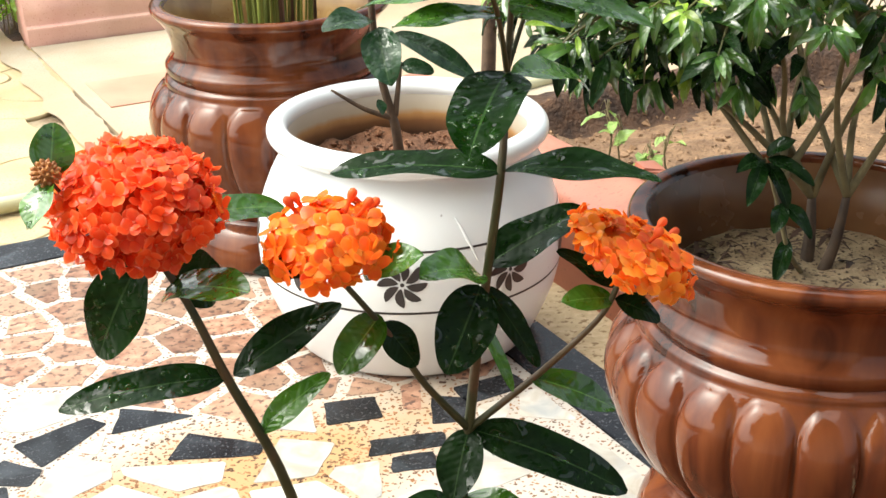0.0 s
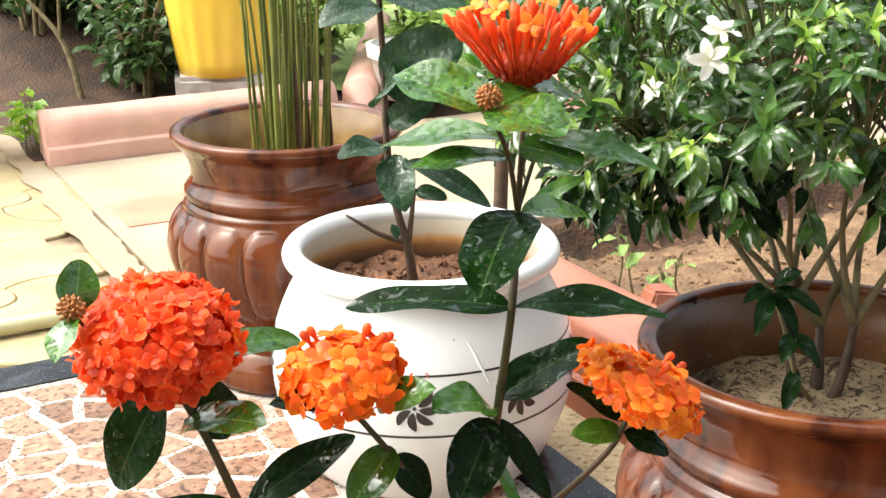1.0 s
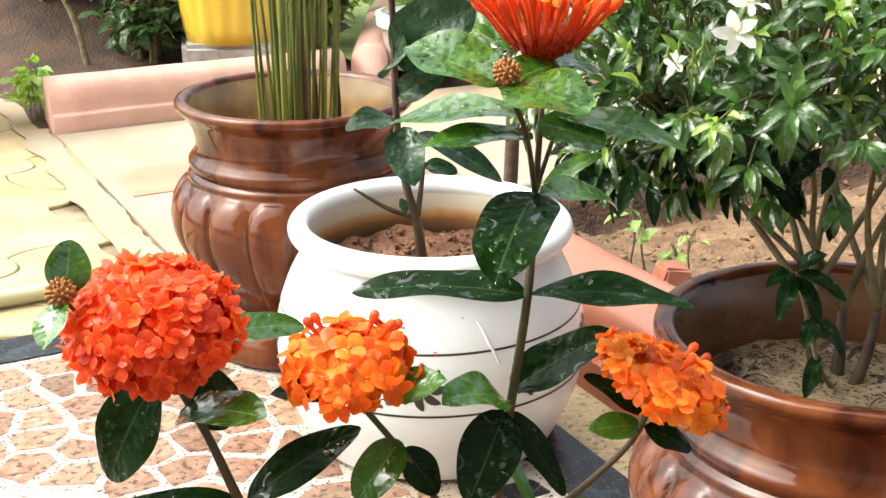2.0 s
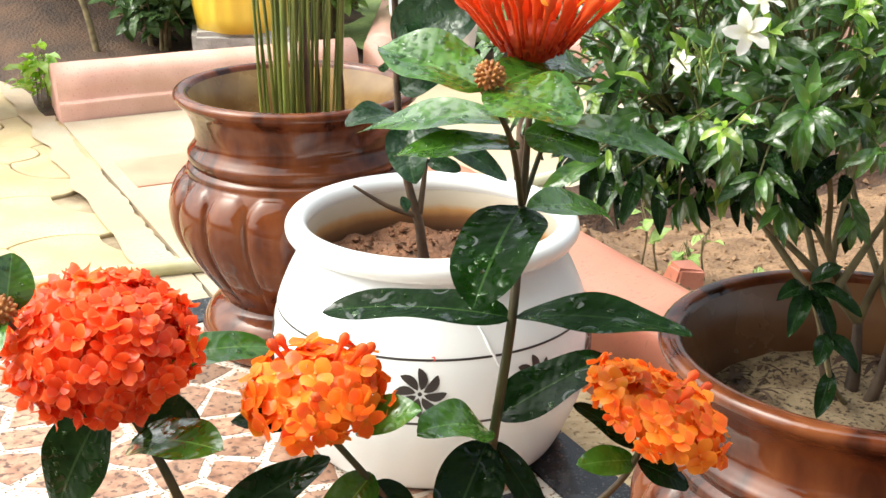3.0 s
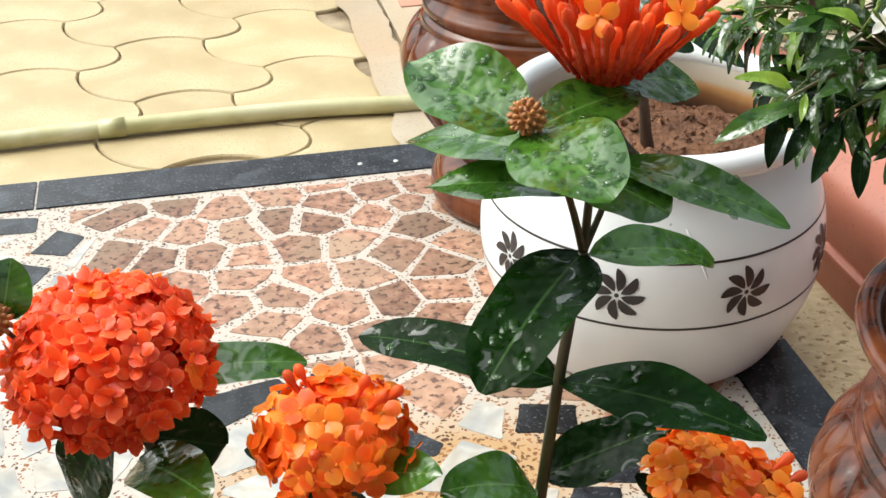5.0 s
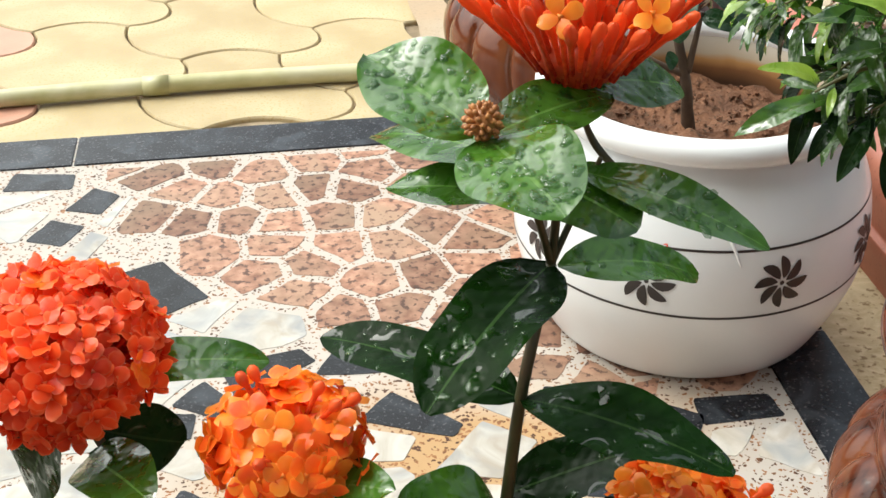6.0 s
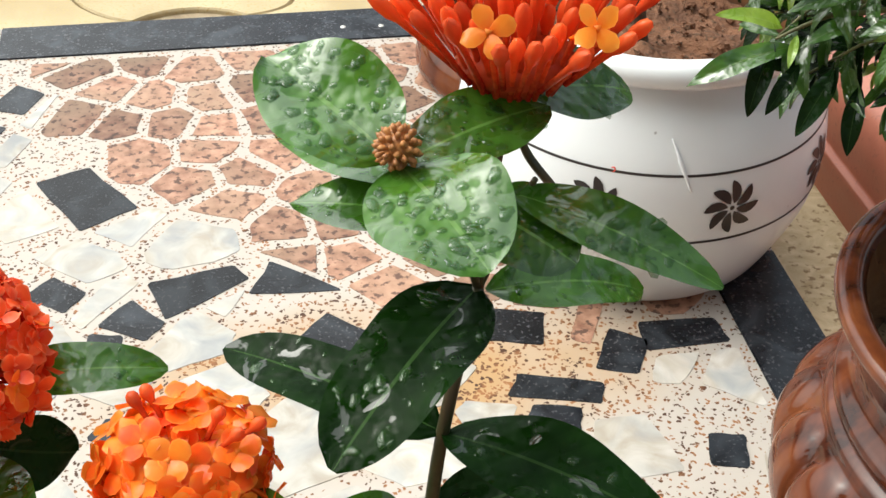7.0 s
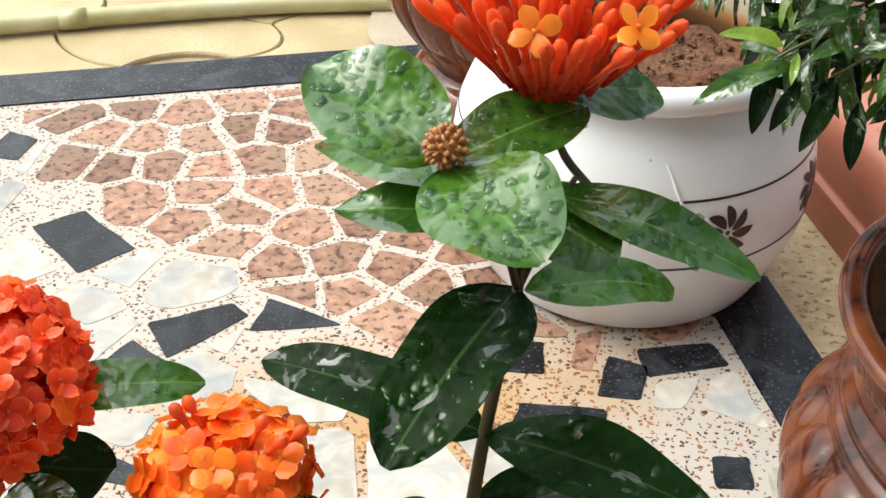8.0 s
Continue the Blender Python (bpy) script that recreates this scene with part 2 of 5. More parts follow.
MAT = {
    "terrazzo": terrazzo(),
    "pink_granite": surf("pink_granite", (0.18, 0.088, 0.057), (0.41, 0.240, 0.165), 70, 125, (0.3, 0.5), 0.1, 0.0006, (0.095, 0.055, 0.042), 0.26, vary=0.34, second=(0.28, 0.19, 0.13), second_scale=9, spec=0.2),
    "white_marble": surf("white_marble", (0.37, 0.33, 0.27), (0.53, 0.51, 0.47), 22, 200, (0.25, 0.45), 0.05, 0.0005, vary=0.14, distort=2.0, second=(0.30, 0.31, 0.31), second_scale=22, spec=0.25),
    "black_granite": surf("black_granite", (0.004, 0.0045, 0.006), (0.012, 0.013, 0.016), 40, 300, (0.10, 0.32), 0.12, 0.0008, (0.06, 0.06, 0.065), 0.10, vary=0.4, second=(0.030, 0.035, 0.042), second_scale=26, spec=0.26),
    "paver": surf("paver", (0.35, 0.265, 0.135), (0.425, 0.345, 0.200), 9, 260, (0.45, 0.7), 0.3, 0.001, (0.40, 0.30, 0.13), 0.2, vary=0.10, second=(0.49, 0.40, 0.24), second_scale=6),
    "red_paver": surf("red_paver", (0.44, 0.21, 0.14), (0.52, 0.29, 0.20), 9, 260, (0.35, 0.6), 0.3, 0.001),
    "mortar": surf("mortar", (0.13, 0.085, 0.045), (0.42, 0.34, 0.22), 14, 300, (0.7, 0.9), 0.5, 0.003),
    "concrete": surf("concrete", (0.33, 0.27, 0.185), (0.43, 0.37, 0.28), 7, 240, (0.4, 0.7), 0.3, 0.002, (0.34, 0.26, 0.17), 0.12, second=(0.41, 0.295, 0.185), second_scale=3),
    "sandy_floor": surf("sandy_floor", (0.44, 0.33, 0.175), (0.64, 0.52, 0.33), 26, 130, (0.5, 0.8), 0.5, 0.004, (0.26, 0.17, 0.08), 0.16, distort=2.2),
    "soil": surf("soil", (0.10, 0.042, 0.020), (0.23, 0.105, 0.052), 30, 160, (0.75, 0.95), 0.9, 0.006, (0.09, 0.045, 0.022), 0.2),
    "dry_soil": surf("dry_soil", (0.125, 0.068, 0.033), (0.265, 0.160, 0.085), 24, 150, (0.75, 0.95), 0.9, 0.006, (0.13, 0.07, 0.033), 0.25),
    "pot_sand": surf("pot_sand", (0.25, 0.17, 0.095), (0.46, 0.345, 0.21), 40, 260, (0.7, 0.9), 0.8, 0.004, (0.07, 0.04, 0.02), 0.25),
    "damp_soil": surf("damp_soil", (0.030, 0.015, 0.008), (0.10, 0.050, 0.025), 30, 140, (0.75, 0.95), 0.9, 0.008),
    "dark_soil": surf("dark_soil", (0.022, 0.012, 0.007), (0.085, 0.046, 0.025), 12, 140, (0.8, 0.95), 0.9, 0.008),
    "pink_kerb": surf("pink_kerb", (0.60, 0.33, 0.265), (0.68, 0.42, 0.345), 10, 230, (0.4, 0.65), 0.25, 0.0015, (0.52, 0.27, 0.20), 0.06, second=(0.56, 0.34, 0.26), second_scale=9),
    "salmon_kerb": surf("salmon_kerb", (0.39, 0.130, 0.080), (0.50, 0.195, 0.128), 9, 230, (0.3, 0.5), 0.15, 0.001, (0.34, 0.13, 0.085), 0.05),
    "brown_glaze": glaze(),
    "white_glaze": white_glaze(),
    "stained_inside": stained_inside(),
    "dark_paint": surf("dark_paint", (0.018, 0.014, 0.014), (0.035, 0.028, 0.028), 60, 300, (0.3, 0.5), 0.0),
    "yellow_plastic": surf("yellow_plastic", (0.68, 0.46, 0.04), (0.78, 0.56, 0.08), 6, 300, (0.3, 0.45), 0.05, 0.001),
    "red_plastic": surf("red_plastic", (0.60, 0.055, 0.035), (0.70, 0.09, 0.06), 6, 300, (0.3, 0.45), 0.05, 0.001),
    "white_plastic": surf("white_plastic", (0.66, 0.64, 0.60), (0.76, 0.75, 0.72), 9, 300, (0.35, 0.5), 0.05, 0.001),
    "slate": surf("slate", (0.30, 0.28, 0.26), (0.52, 0.50, 0.47), 30, 200, (0.4, 0.7), 0.6, 0.004),
    "hose": surf("hose", (0.36, 0.34, 0.15), (0.55, 0.52, 0.30), 14, 200, (0.25, 0.45), 0.1, 0.001, second=(0.62, 0.60, 0.44), second_scale=6),
    "bark": surf("bark", (0.042, 0.025, 0.016), (0.105, 0.066, 0.040), 60, 300, (0.55, 0.8), 0.6, 0.001),
    "pale_bark": surf("pale_bark", (0.10, 0.080, 0.038), (0.22, 0.18, 0.09), 60, 300, (0.6, 0.85), 0.6, 0.001),
    "green_stem": surf("green_stem", (0.022, 0.032, 0.011), (0.058, 0.060, 0.021), 60, 300, (0.35, 0.55), 0.3, 0.0006, second=(0.10, 0.052, 0.025), second_scale=30),
    "twig": surf("twig", (0.085, 0.085, 0.032), (0.17, 0.17, 0.065), 60, 300, (0.4, 0.6), 0.2, 0.0006),
    "reed": surf("reed", (0.065, 0.095, 0.018), (0.20, 0.21, 0.045), 30, 200, (0.3, 0.5), 0.2, 0.0006, vary=0.35, stretch=(4, 4, 0.4)),
    "dead_sheath": surf("dead_sheath", (0.035, 0.018, 0.012), (0.10, 0.05, 0.03), 40, 200, (0.6, 0.8), 0.4, 0.001),
    "ixora_leaf": leaf_material("ixora_leaf", (0.020, 0.070, 0.007), (0.066, 0.165, 0.017), (0.11, 0.23, 0.045), 0.14, 0.16, 0.9, 0.35, 1.62, 0.44),
    # low and inner leaves: shade is put into this near-black green
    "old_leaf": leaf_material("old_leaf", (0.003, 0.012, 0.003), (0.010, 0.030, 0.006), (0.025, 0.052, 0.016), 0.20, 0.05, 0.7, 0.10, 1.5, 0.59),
    "shrub_leaf": leaf_material("shrub_leaf", (0.026, 0.085, 0.014), (0.115, 0.25, 0.05), (0.18, 0.29, 0.10), 0.12, 0.40, 1.0, 0.8, 1.8, 0.48),
    "young_leaf": leaf_material("young_leaf", (0.24, 0.42, 0.06), (0.40, 0.56, 0.12), (0.40, 0.54, 0.18), 0.14, 0.40, 1.0, 0.8),
    # ixora leaf below the canopy, its shade painted into the base colour
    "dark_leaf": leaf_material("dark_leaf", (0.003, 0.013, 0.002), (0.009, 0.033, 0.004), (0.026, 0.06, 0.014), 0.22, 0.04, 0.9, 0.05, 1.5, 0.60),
    "sapling_leaf": leaf_material("sapling_leaf", (0.010, 0.032, 0.014), (0.026, 0.070, 0.026), (0.06, 0.11, 0.045), 0.22),
    "garden_leaf": leaf_material("garden_leaf", (0.022, 0.052, 0.014), (0.075, 0.145, 0.035), (0.09, 0.14, 0.05), 0.4),
    "pale_garden_leaf": leaf_material("pale_garden_leaf", (0.16, 0.27, 0.06), (0.32, 0.44, 0.13), (0.3, 0.38, 0.16), 0.4),
    "red_petal": petal_material("red_petal", (0.90, 0.046, 0.010), (0.96, 0.105, 0.026), (0.98, 0.30, 0.12)),
    "orange_petal": petal_material("orange_petal", (0.98, 0.27, 0.022), (0.97, 0.150, 0.018), (0.98, 0.36, 0.06)),
    "yellow_petal": petal_material("yellow_petal", (0.98, 0.21, 0.016), (0.98, 0.32, 0.032), (0.98, 0.45, 0.08)),
    "bud_red": petal_material("bud_red", (0.46, 0.022, 0.009), (0.88, 0.150, 0.040), (0.90, 0.17, 0.05)),
    "white_petal": petal_material("white_petal", (0.74, 0.72, 0.50), (0.86, 0.86, 0.84), (0.88, 0.88, 0.87)),
    "seed_brown": surf("seed_brown", (0.24, 0.085, 0.022), (0.50, 0.22, 0.06), 300, 500, (0.4, 0.6), 0.2, 0.0004),
    "water": water(),
    "lawn": surf("lawn", (0.16, 0.25, 0.07), (0.34, 0.42, 0.16), 14, 260, (0.6, 0.9), 0.8, 0.006, (0.10, 0.15, 0.04), 0.25),
    "tan_glaze": surf("tan_glaze", (0.17, 0.095, 0.036), (0.33, 0.21, 0.085), 12, 120, (0.15, 0.35), 0.1, 0.001, second=(0.13, 0.06, 0.025), second_scale=8),
    "brown_inside": surf("brown_inside", (0.085, 0.036, 0.016), (0.20, 0.095, 0.042), 12, 120, (0.15, 0.35), 0.1, 0.001, second=(0.10, 0.04, 0.018), second_scale=8),
    "plaster": surf("plaster", (0.52, 0.46, 0.38), (0.62, 0.56, 0.48), 3, 120, (0.7, 0.9), 0.3, 0.002),
}


# ---- building helpers ----
def link(name, bm, material, smooth=True):
    me = bpy.data.meshes.new(name)
    bmesh.ops.recalc_face_normals(bm, faces=bm.faces)
    bm.to_mesh(me)
    bm.free()
    for k in (material if isinstance(material, (list, tuple)) else [material]):
        me.materials.append(MAT[k])
    for p in me.polygons:
        p.use_smooth = smooth
    return me


def part(name, bm, material, parent, label="", smooth=True, kind=""):
    """One mesh object under a thing or a part."""
    ob = new(name, link(name, bm, material, smooth))
    ob.parent = parent
    return tagged(ob, label, kind=kind)


def place_mesh(name, me, parent, m, kind=""):
    ob = new(name, me)
    ob.parent = parent
    ob.matrix_local = m
    return tagged(ob, kind=kind)


def thing(name, label, category, at=(0, 0, 0), group="", kind=""):
    ob = new(name)
    ob.empty_display_size = 0.02
    ob.location = at
    return tagged(ob, label, category, group, kind)


def lathe(bm, prof, n=64, wobble=None):
    rings = []
    for r, z in prof:
        ring = []
        for i in range(n):
            a = 2 * math.pi * i / n
            k = r * (wobble(a, z) if wobble else 1)
            ring.append(bm.verts.new((k * math.cos(a), k * math.sin(a), z)))
        rings.append(ring)
    for a, b in zip(rings, rings[1:]):
        for i in range(n):
            bm.faces.new((a[i], a[(i + 1) % n], b[(i + 1) % n], b[i]))
    return rings


def smooth_profile(pts, n=6):
    """Points on a Catmull-Rom curve through pts."""
    out = []
    for i in range(len(pts) - 1):
        p0, p1, p2, p3 = (Vector(pts[max(0, min(len(pts) - 1, j))]) for j in (i - 1, i, i + 1, i + 2))
        for k in range(n):
            t = k / n
            out.append(0.5 * ((2 * p1) + (p2 - p0) * t + (2 * p0 - 5 * p1 + 4 * p2 - p3) * t * t + (3 * p1 - p0 - 3 * p2 + p3) * t ** 3))
    out.append(Vector(pts[-1]))
    return out


def tube(bm, pts, radii, n=8, smooth=4, caps=True):
    path = smooth_profile([Vector(p) for p in pts], smooth) if smooth > 1 else [Vector(p) for p in pts]
    m = len(path) - 1
    rings, side = [], Vector((1, 0, 0.13))
    for i, p in enumerate(path):
        d = (path[min(i + 1, m)] - path[max(i - 1, 0)]).normalized()
        side = (side - d * side.dot(d)).normalized()
        up = d.cross(side)
        f = i / m * (len(radii) - 1)
        k = min(int(f), len(radii) - 2)
        r = radii[k] + (radii[k + 1] - radii[k]) * (f - k)
        rings.append([bm.verts.new(p + (side * math.cos(a) + up * math.sin(a)) * r) for a in (2 * math.pi * j / n for j in range(n))])
    for a, b in zip(rings, rings[1:]):
        for j in range(n):
            bm.faces.new((a[j], a[(j + 1) % n], b[(j + 1) % n], b[j]))
    if caps:
        bm.faces.new(rings[0][::-1])
        bm.faces.new(rings[-1])


def box(bm, x0, x1, y0, y1, z0, z1, bevel=0.0):
    v = [bm.verts.new((x, y, z)) for z in (z0, z1) for y in (y0, y1) for x in (x0, x1)]
    fs = [bm.faces.new([v[i] for i in q]) for q in ((0, 2, 3, 1), (4, 5, 7, 6), (0, 1, 5, 4), (2, 6, 7, 3), (0, 4, 6, 2), (1, 3, 7, 5))]
    if bevel:
        bmesh.ops.bevel(bm, geom=list({e for f in fs for e in f.edges}), offset=bevel, segments=2, affect="EDGES")


def sheet(bm, x0, x1, y0, y1, nx, ny, height):
    g = [[bm.verts.new((x0 + (x1 - x0) * i / nx, y0 + (y1 - y0) * j / ny, height(x0 + (x1 - x0) * i / nx, y0 + (y1 - y0) * j / ny))) for i in range(nx + 1)] for j in range(ny + 1)]
    for j in range(ny):
        for i in range(nx):
            bm.faces.new((g[j][i], g[j][i + 1], g[j + 1][i + 1], g[j + 1][i]))


def leaf_shape(s, kind):
    if kind == "lance":
        return (4 * s * (1 - s)) ** 0.85 * (1.12 - 0.28 * s) if 0 < s < 1 else 0.0
    return (4 * s * (1 - s)) ** 0.58 * (1.0 + 0.10 * math.cos(math.pi * s)) if 0 < s < 1 else 0.0


def leaf_point(s, x, L, W, arch, fold, wave, kind, seed=0.0):
    """The leaf's own surface: s from stalk to tip, x from edge to edge (-1 to 1)."""
    hw = W / 2 * leaf_shape(s, kind)
    z = arch * L * 4 * s * (1 - s) + fold * hw * abs(x) + wave * W * math.sin(9 * s + seed) * x * abs(x) + wave * W * 0.10 * math.sin(44 * (s - 0.17 * abs(x))) * abs(x) * (1 - abs(x))
    return Vector((hw * x, L * s, z))


def leaf_bm(bm, L, W, arch=0.08, fold=0.35, wave=0.08, kind="ovate", na=14, nx=6, seed=0.0, m=None):
    uv = bm.loops.layers.uv.verify()
    rows = []
    for i in range(na + 1):
        s = i / na
        row = []
        for j in range(nx + 1):
            x = 2 * j / nx - 1
            p = leaf_point(min(max(s, 0.004), 0.996), x, L, W, arch, fold, wave, kind, seed)
            row.append((bm.verts.new(m @ p if m else p), (j / nx, s)))
        rows.append(row)
    for a, b in zip(rows, rows[1:]):
        for j in range(nx):
            q = (a[j], a[j + 1], b[j + 1], b[j])
            f = bm.faces.new([v for v, _ in q])
            for loop, (_, c) in zip(f.loops, q):
                loop[uv].uv = c


def aim(base, direction, up):
    y = Vector(direction).normalized()
    z = Vector(up) - y * Vector(up).dot(y)
    z.normalize()
    x = y.cross(z)
    m = Matrix((x, y, z)).transposed().to_4x4()
    m.translation = Vector(base)
    return m


# ---- the plan's own axes: u along the mosaic's far edge, v away from the house ----
TURN = radians(19)
PLAN = Matrix.Rotation(TURN, 4, "Z")


def uv_xy(u, v):
    return (u * math.cos(TURN) - v * math.sin(TURN), u * math.sin(TURN) + v * math.cos(TURN))


def xy_uv(x, y):
    return (x * math.cos(TURN) + y * math.sin(TURN), -x * math.sin(TURN) + y * math.cos(TURN))


FLOOR_U0, FLOOR_U1, FLOOR_V0, FLOOR_V1 = -1.3, 0.4257, 0.66, 1.469     # mosaic inside its border
BORDER_U, BORDER_V = 0.497, 1.545                                     # outer edges of the black border
PAVE_Z, YARD_Z = -0.012, -0.02

# ---- ground and paving ----
bm = bmesh.new()
sheet(bm, -40, 40, -40, 40, 16, 16, lambda x, y: -0.09)
ground = tagged(new("ground", link("ground", bm, "dark_soil")), "bare dark brown garden soil", "ground", kind="structure")

bm = bmesh.new()
box(bm, FLOOR_U0, BORDER_U, FLOOR_V0, BORDER_V, -0.08, -0.0005)
mosaic = new("mosaic_floor", link("mosaic_floor", bm, "terrazzo", False))
mosaic.matrix_world = PLAN
tagged(mosaic, "broken-stone mosaic floor in speckled cement, wet", "floor", kind="structure")

bm = bmesh.new()
box(bm, -2.6, 0.30, BORDER_V + 0.002, 4.6, -0.08, PAVE_Z - 0.008)
pavement = new("pavement", link("pavement", bm, "mortar", False))
pavement.matrix_world = PLAN
tagged(pavement, "yellow interlocking concrete pavers, wet and swept", "pavement", kind="structure")

bm = bmesh.new()
box(bm, BORDER_U + 0.002, 0.70, -0.6, BORDER_V - 0.002, -0.08, YARD_Z)
yard = new("yard_floor", link("yard_floor", bm, "sandy_floor", False))
yard.matrix_world = PLAN
tagged(yard, "sandy yellow cement floor beside the mosaic", "floor", kind="structure")

bm = bmesh.new()
box(bm, 0.282, 0.594, BORDER_V + 0.004, 2.584, -0.08, PAVE_Z + 0.004)
box(bm, 0.598, 2.60, 1.70, 2.584, -0.08, PAVE_Z + 0.007)
slab = new("pavement_slab", link("pavement_slab", bm, "concrete", False))
slab.matrix_world = PLAN
tagged(slab, "smooth cream concrete slab behind the pots", "pavement", kind="structure")

bm = bmesh.new()
box(bm, 0.31, 0.53, 2.09, 2.26, PAVE_Z - 0.02, PAVE_Z + 0.006)
ob = part("paver", bm, "red_paver", slab, "faded pink paver", False)

bm = bmesh.new()
n = 240
for i in range(n):
    v0, v1 = BORDER_V + 0.01 + i * 0.0125, BORDER_V + 0.01 + (i + 1) * 0.0125
    a0, a1 = (0.003 + 0.009 * noise.noise(Vector((k * 9.0, 3.3, 0))) + 0.006 * noise.noise(Vector((k * 47.0, 1.3, 0))) for k in (v0, v1))
    f = [bm.verts.new(p) for p in ((0.215 - 0.022 * noise.noise(Vector((v0 * 11, 9, 0))), v0, PAVE_Z + 0.005), (0.272 + a0, v0, PAVE_Z + 0.005), (0.272 + a1, v1, PAVE_Z + 0.005), (0.215 - 0.022 * noise.noise(Vector((v1 * 11, 9, 0))), v1, PAVE_Z + 0.005))]
    bm.faces.new(f)
strip = new("pavement_strip", link("pavement_strip", bm, "concrete", False))
strip.matrix_world = PLAN
tagged(strip, "rough cement strip with a cracked broken edge", "pavement", kind="structure")

# planting bed by the house, in front of the mosaic
bm = bmesh.new()
sheet(bm, -1.3, 1.2, -1.5, FLOOR_V0 - 0.002, 50, 36, lambda x, y: -0.02 + 0.012 * noise.noise(Vector((x * 7, y * 7, 0))))
bed = new("planting_bed", link("planting_bed", bm, "soil"))
bed.matrix_world = PLAN
tagged(bed, "damp brown soil of the planting bed", "soil", kind="structure")


# raised garden bed behind the salmon kerb, with a cut bank at its far side
def bed_height(u, v):
    slope = min(max((u - 0.74) / 0.22, 0), 1)
    h = 0.045 - 0.085 * slope + 0.010 * noise.noise(Vector((u * 9, v * 9, 1))) + 0.006 * noise.noise(Vector((u * 34, v * 34, 4)))
    bank = min(max((v - 1.64 - 0.03 * noise.noise(Vector((u * 8, 2, 2)))) / 0.035, 0), 1)
    return h + bank * (0.016 - h + 0.012 * noise.noise(Vector((u * 30, v * 30, 8))))


bm = bmesh.new()
sheet(bm, 0.66, 2.6, -0.4, 1.715, 110, 190, bed_height)
for f in bm.faces:
    c = f.calc_center_median()
    if c.y > 1.625 + 0.02 * noise.noise(Vector((c.x * 14, 5, 5))):
        f.material_index = 1
garden = new("garden_bed", link("garden_bed", bm, ["dry_soil", "damp_soil"]))
garden.matrix_world = PLAN
tagged(garden, "dry crumbly orange-brown soil of the raised bed", "soil", kind="structure")

def bank(u, v):
    """Height of the rear bed, which climbs into a bank away from the kerb."""
    k = min(1.0, max(0.0, (v - 2.85) / 1.3))
    return 0.42 * k * k * (3 - 2 * k) * min(1.0, max(0.0, (1.35 - u) / 0.5))


bm = bmesh.new()
sheet(bm, 0.212, 6.0, 2.60, 7.0, 90, 70, lambda u, v: bank(u, v) + -0.03 + 0.05 * min(1, (v - 2.60) / 0.12, (u - 0.212) / 0.10) + 0.02 * noise.noise(Vector((u * 4, v * 4, 1))) * min(1, (v - 2.6) / 0.2) + 0.008 * noise.noise(Vector((u * 17, v * 17, 4))))
rear = new("rear_bed", link("rear_bed", bm, "dark_soil"))
rear.matrix_world = PLAN
tagged(rear, "dark damp soil of the rear garden bed", "soil", kind="structure")

bm = bmesh.new()
sheet(bm, 1.02, 7.0, 2.74, 8.0, 60, 50, lambda u, v: 0.045 + 0.015 * noise.noise(Vector((u * 3, v * 3, 7))))
lawn = new("lawn", link("lawn", bm, "lawn"))
lawn.matrix_world = PLAN
tagged(lawn, "pale green short lawn of the rear garden", "lawn", kind="structure")

# unseen house wall behind the camera, added to cut sky light from there
bm = bmesh.new()
box(bm, -6, -0.05, -1.75, -1.5, -0.1, 2.6)
wall = new("wall_unseen", link("wall_unseen", bm, "plaster", False))
wall.matrix_world = PLAN
tagged(wall, "unseen plain plastered house wall added to block sky light", "wall", kind="structure")

# porch roof out of view, added to hold back light from overhead sky
bm = bmesh.new()
box(bm, -6, -0.05, -1.75, -0.10, 2.604, 2.74)
unseen_roof = new("ceiling_unseen", link("ceiling_unseen", bm, "plaster", False))
unseen_roof.matrix_world = PLAN
tagged(unseen_roof, "unseen plain porch roof added to block overhead sky light", "ceiling", kind="structure")


# ---- kerbs: rounded top, small ledge on the face ----
def kerb(name, label, length, material, m, ledge=1.0, group="", block=0.55):
    root = thing(name, label, "kerb", group=group)
    root.matrix_world = m
    prof = smooth_profile([(0.0, -0.05), (0.0, -0.01), (0.0, 0.025), (0.0005, 0.036), (0.003 * ledge, 0.0385), (0.011 * ledge, 0.040), (0.013 * ledge, 0.043), (0.0135 * ledge, 0.055), (0.014 * ledge, 0.072), (0.008 + 0.014 * ledge, 0.094), (0.040, 0.107), (0.062, 0.110), (0.082, 0.102), (0.094, 0.080), (0.096, -0.05)], 3)
    steps = 10
    pieces = max(1, round(length / block))
    for k in range(pieces):
        bm = bmesh.new()
        rows = []
        a, b = length * k / pieces + 0.002, length * (k + 1) / pieces - 0.002
        for i in range(steps + 1):
            x = a + (b - a) * i / steps
            rows.append([bm.verts.new((x, p[0] + 0.0012 * noise.noise(Vector((x * 30, j, k))), p[1] + 0.0015 * noise.noise(Vector((x * 18, j * 0.4, 5 + k))))) for j, p in enumerate(prof)])
        for r, q in zip(rows, rows[1:]):
            for j in range(len(prof) - 1):
                bm.faces.new((r[j], q[j], q[j + 1], r[j + 1]))
        bm.faces.new(rows[0])
        bm.faces.new(rows[-1][::-1])
        part("kerb_block", bm, material, root)
    return root


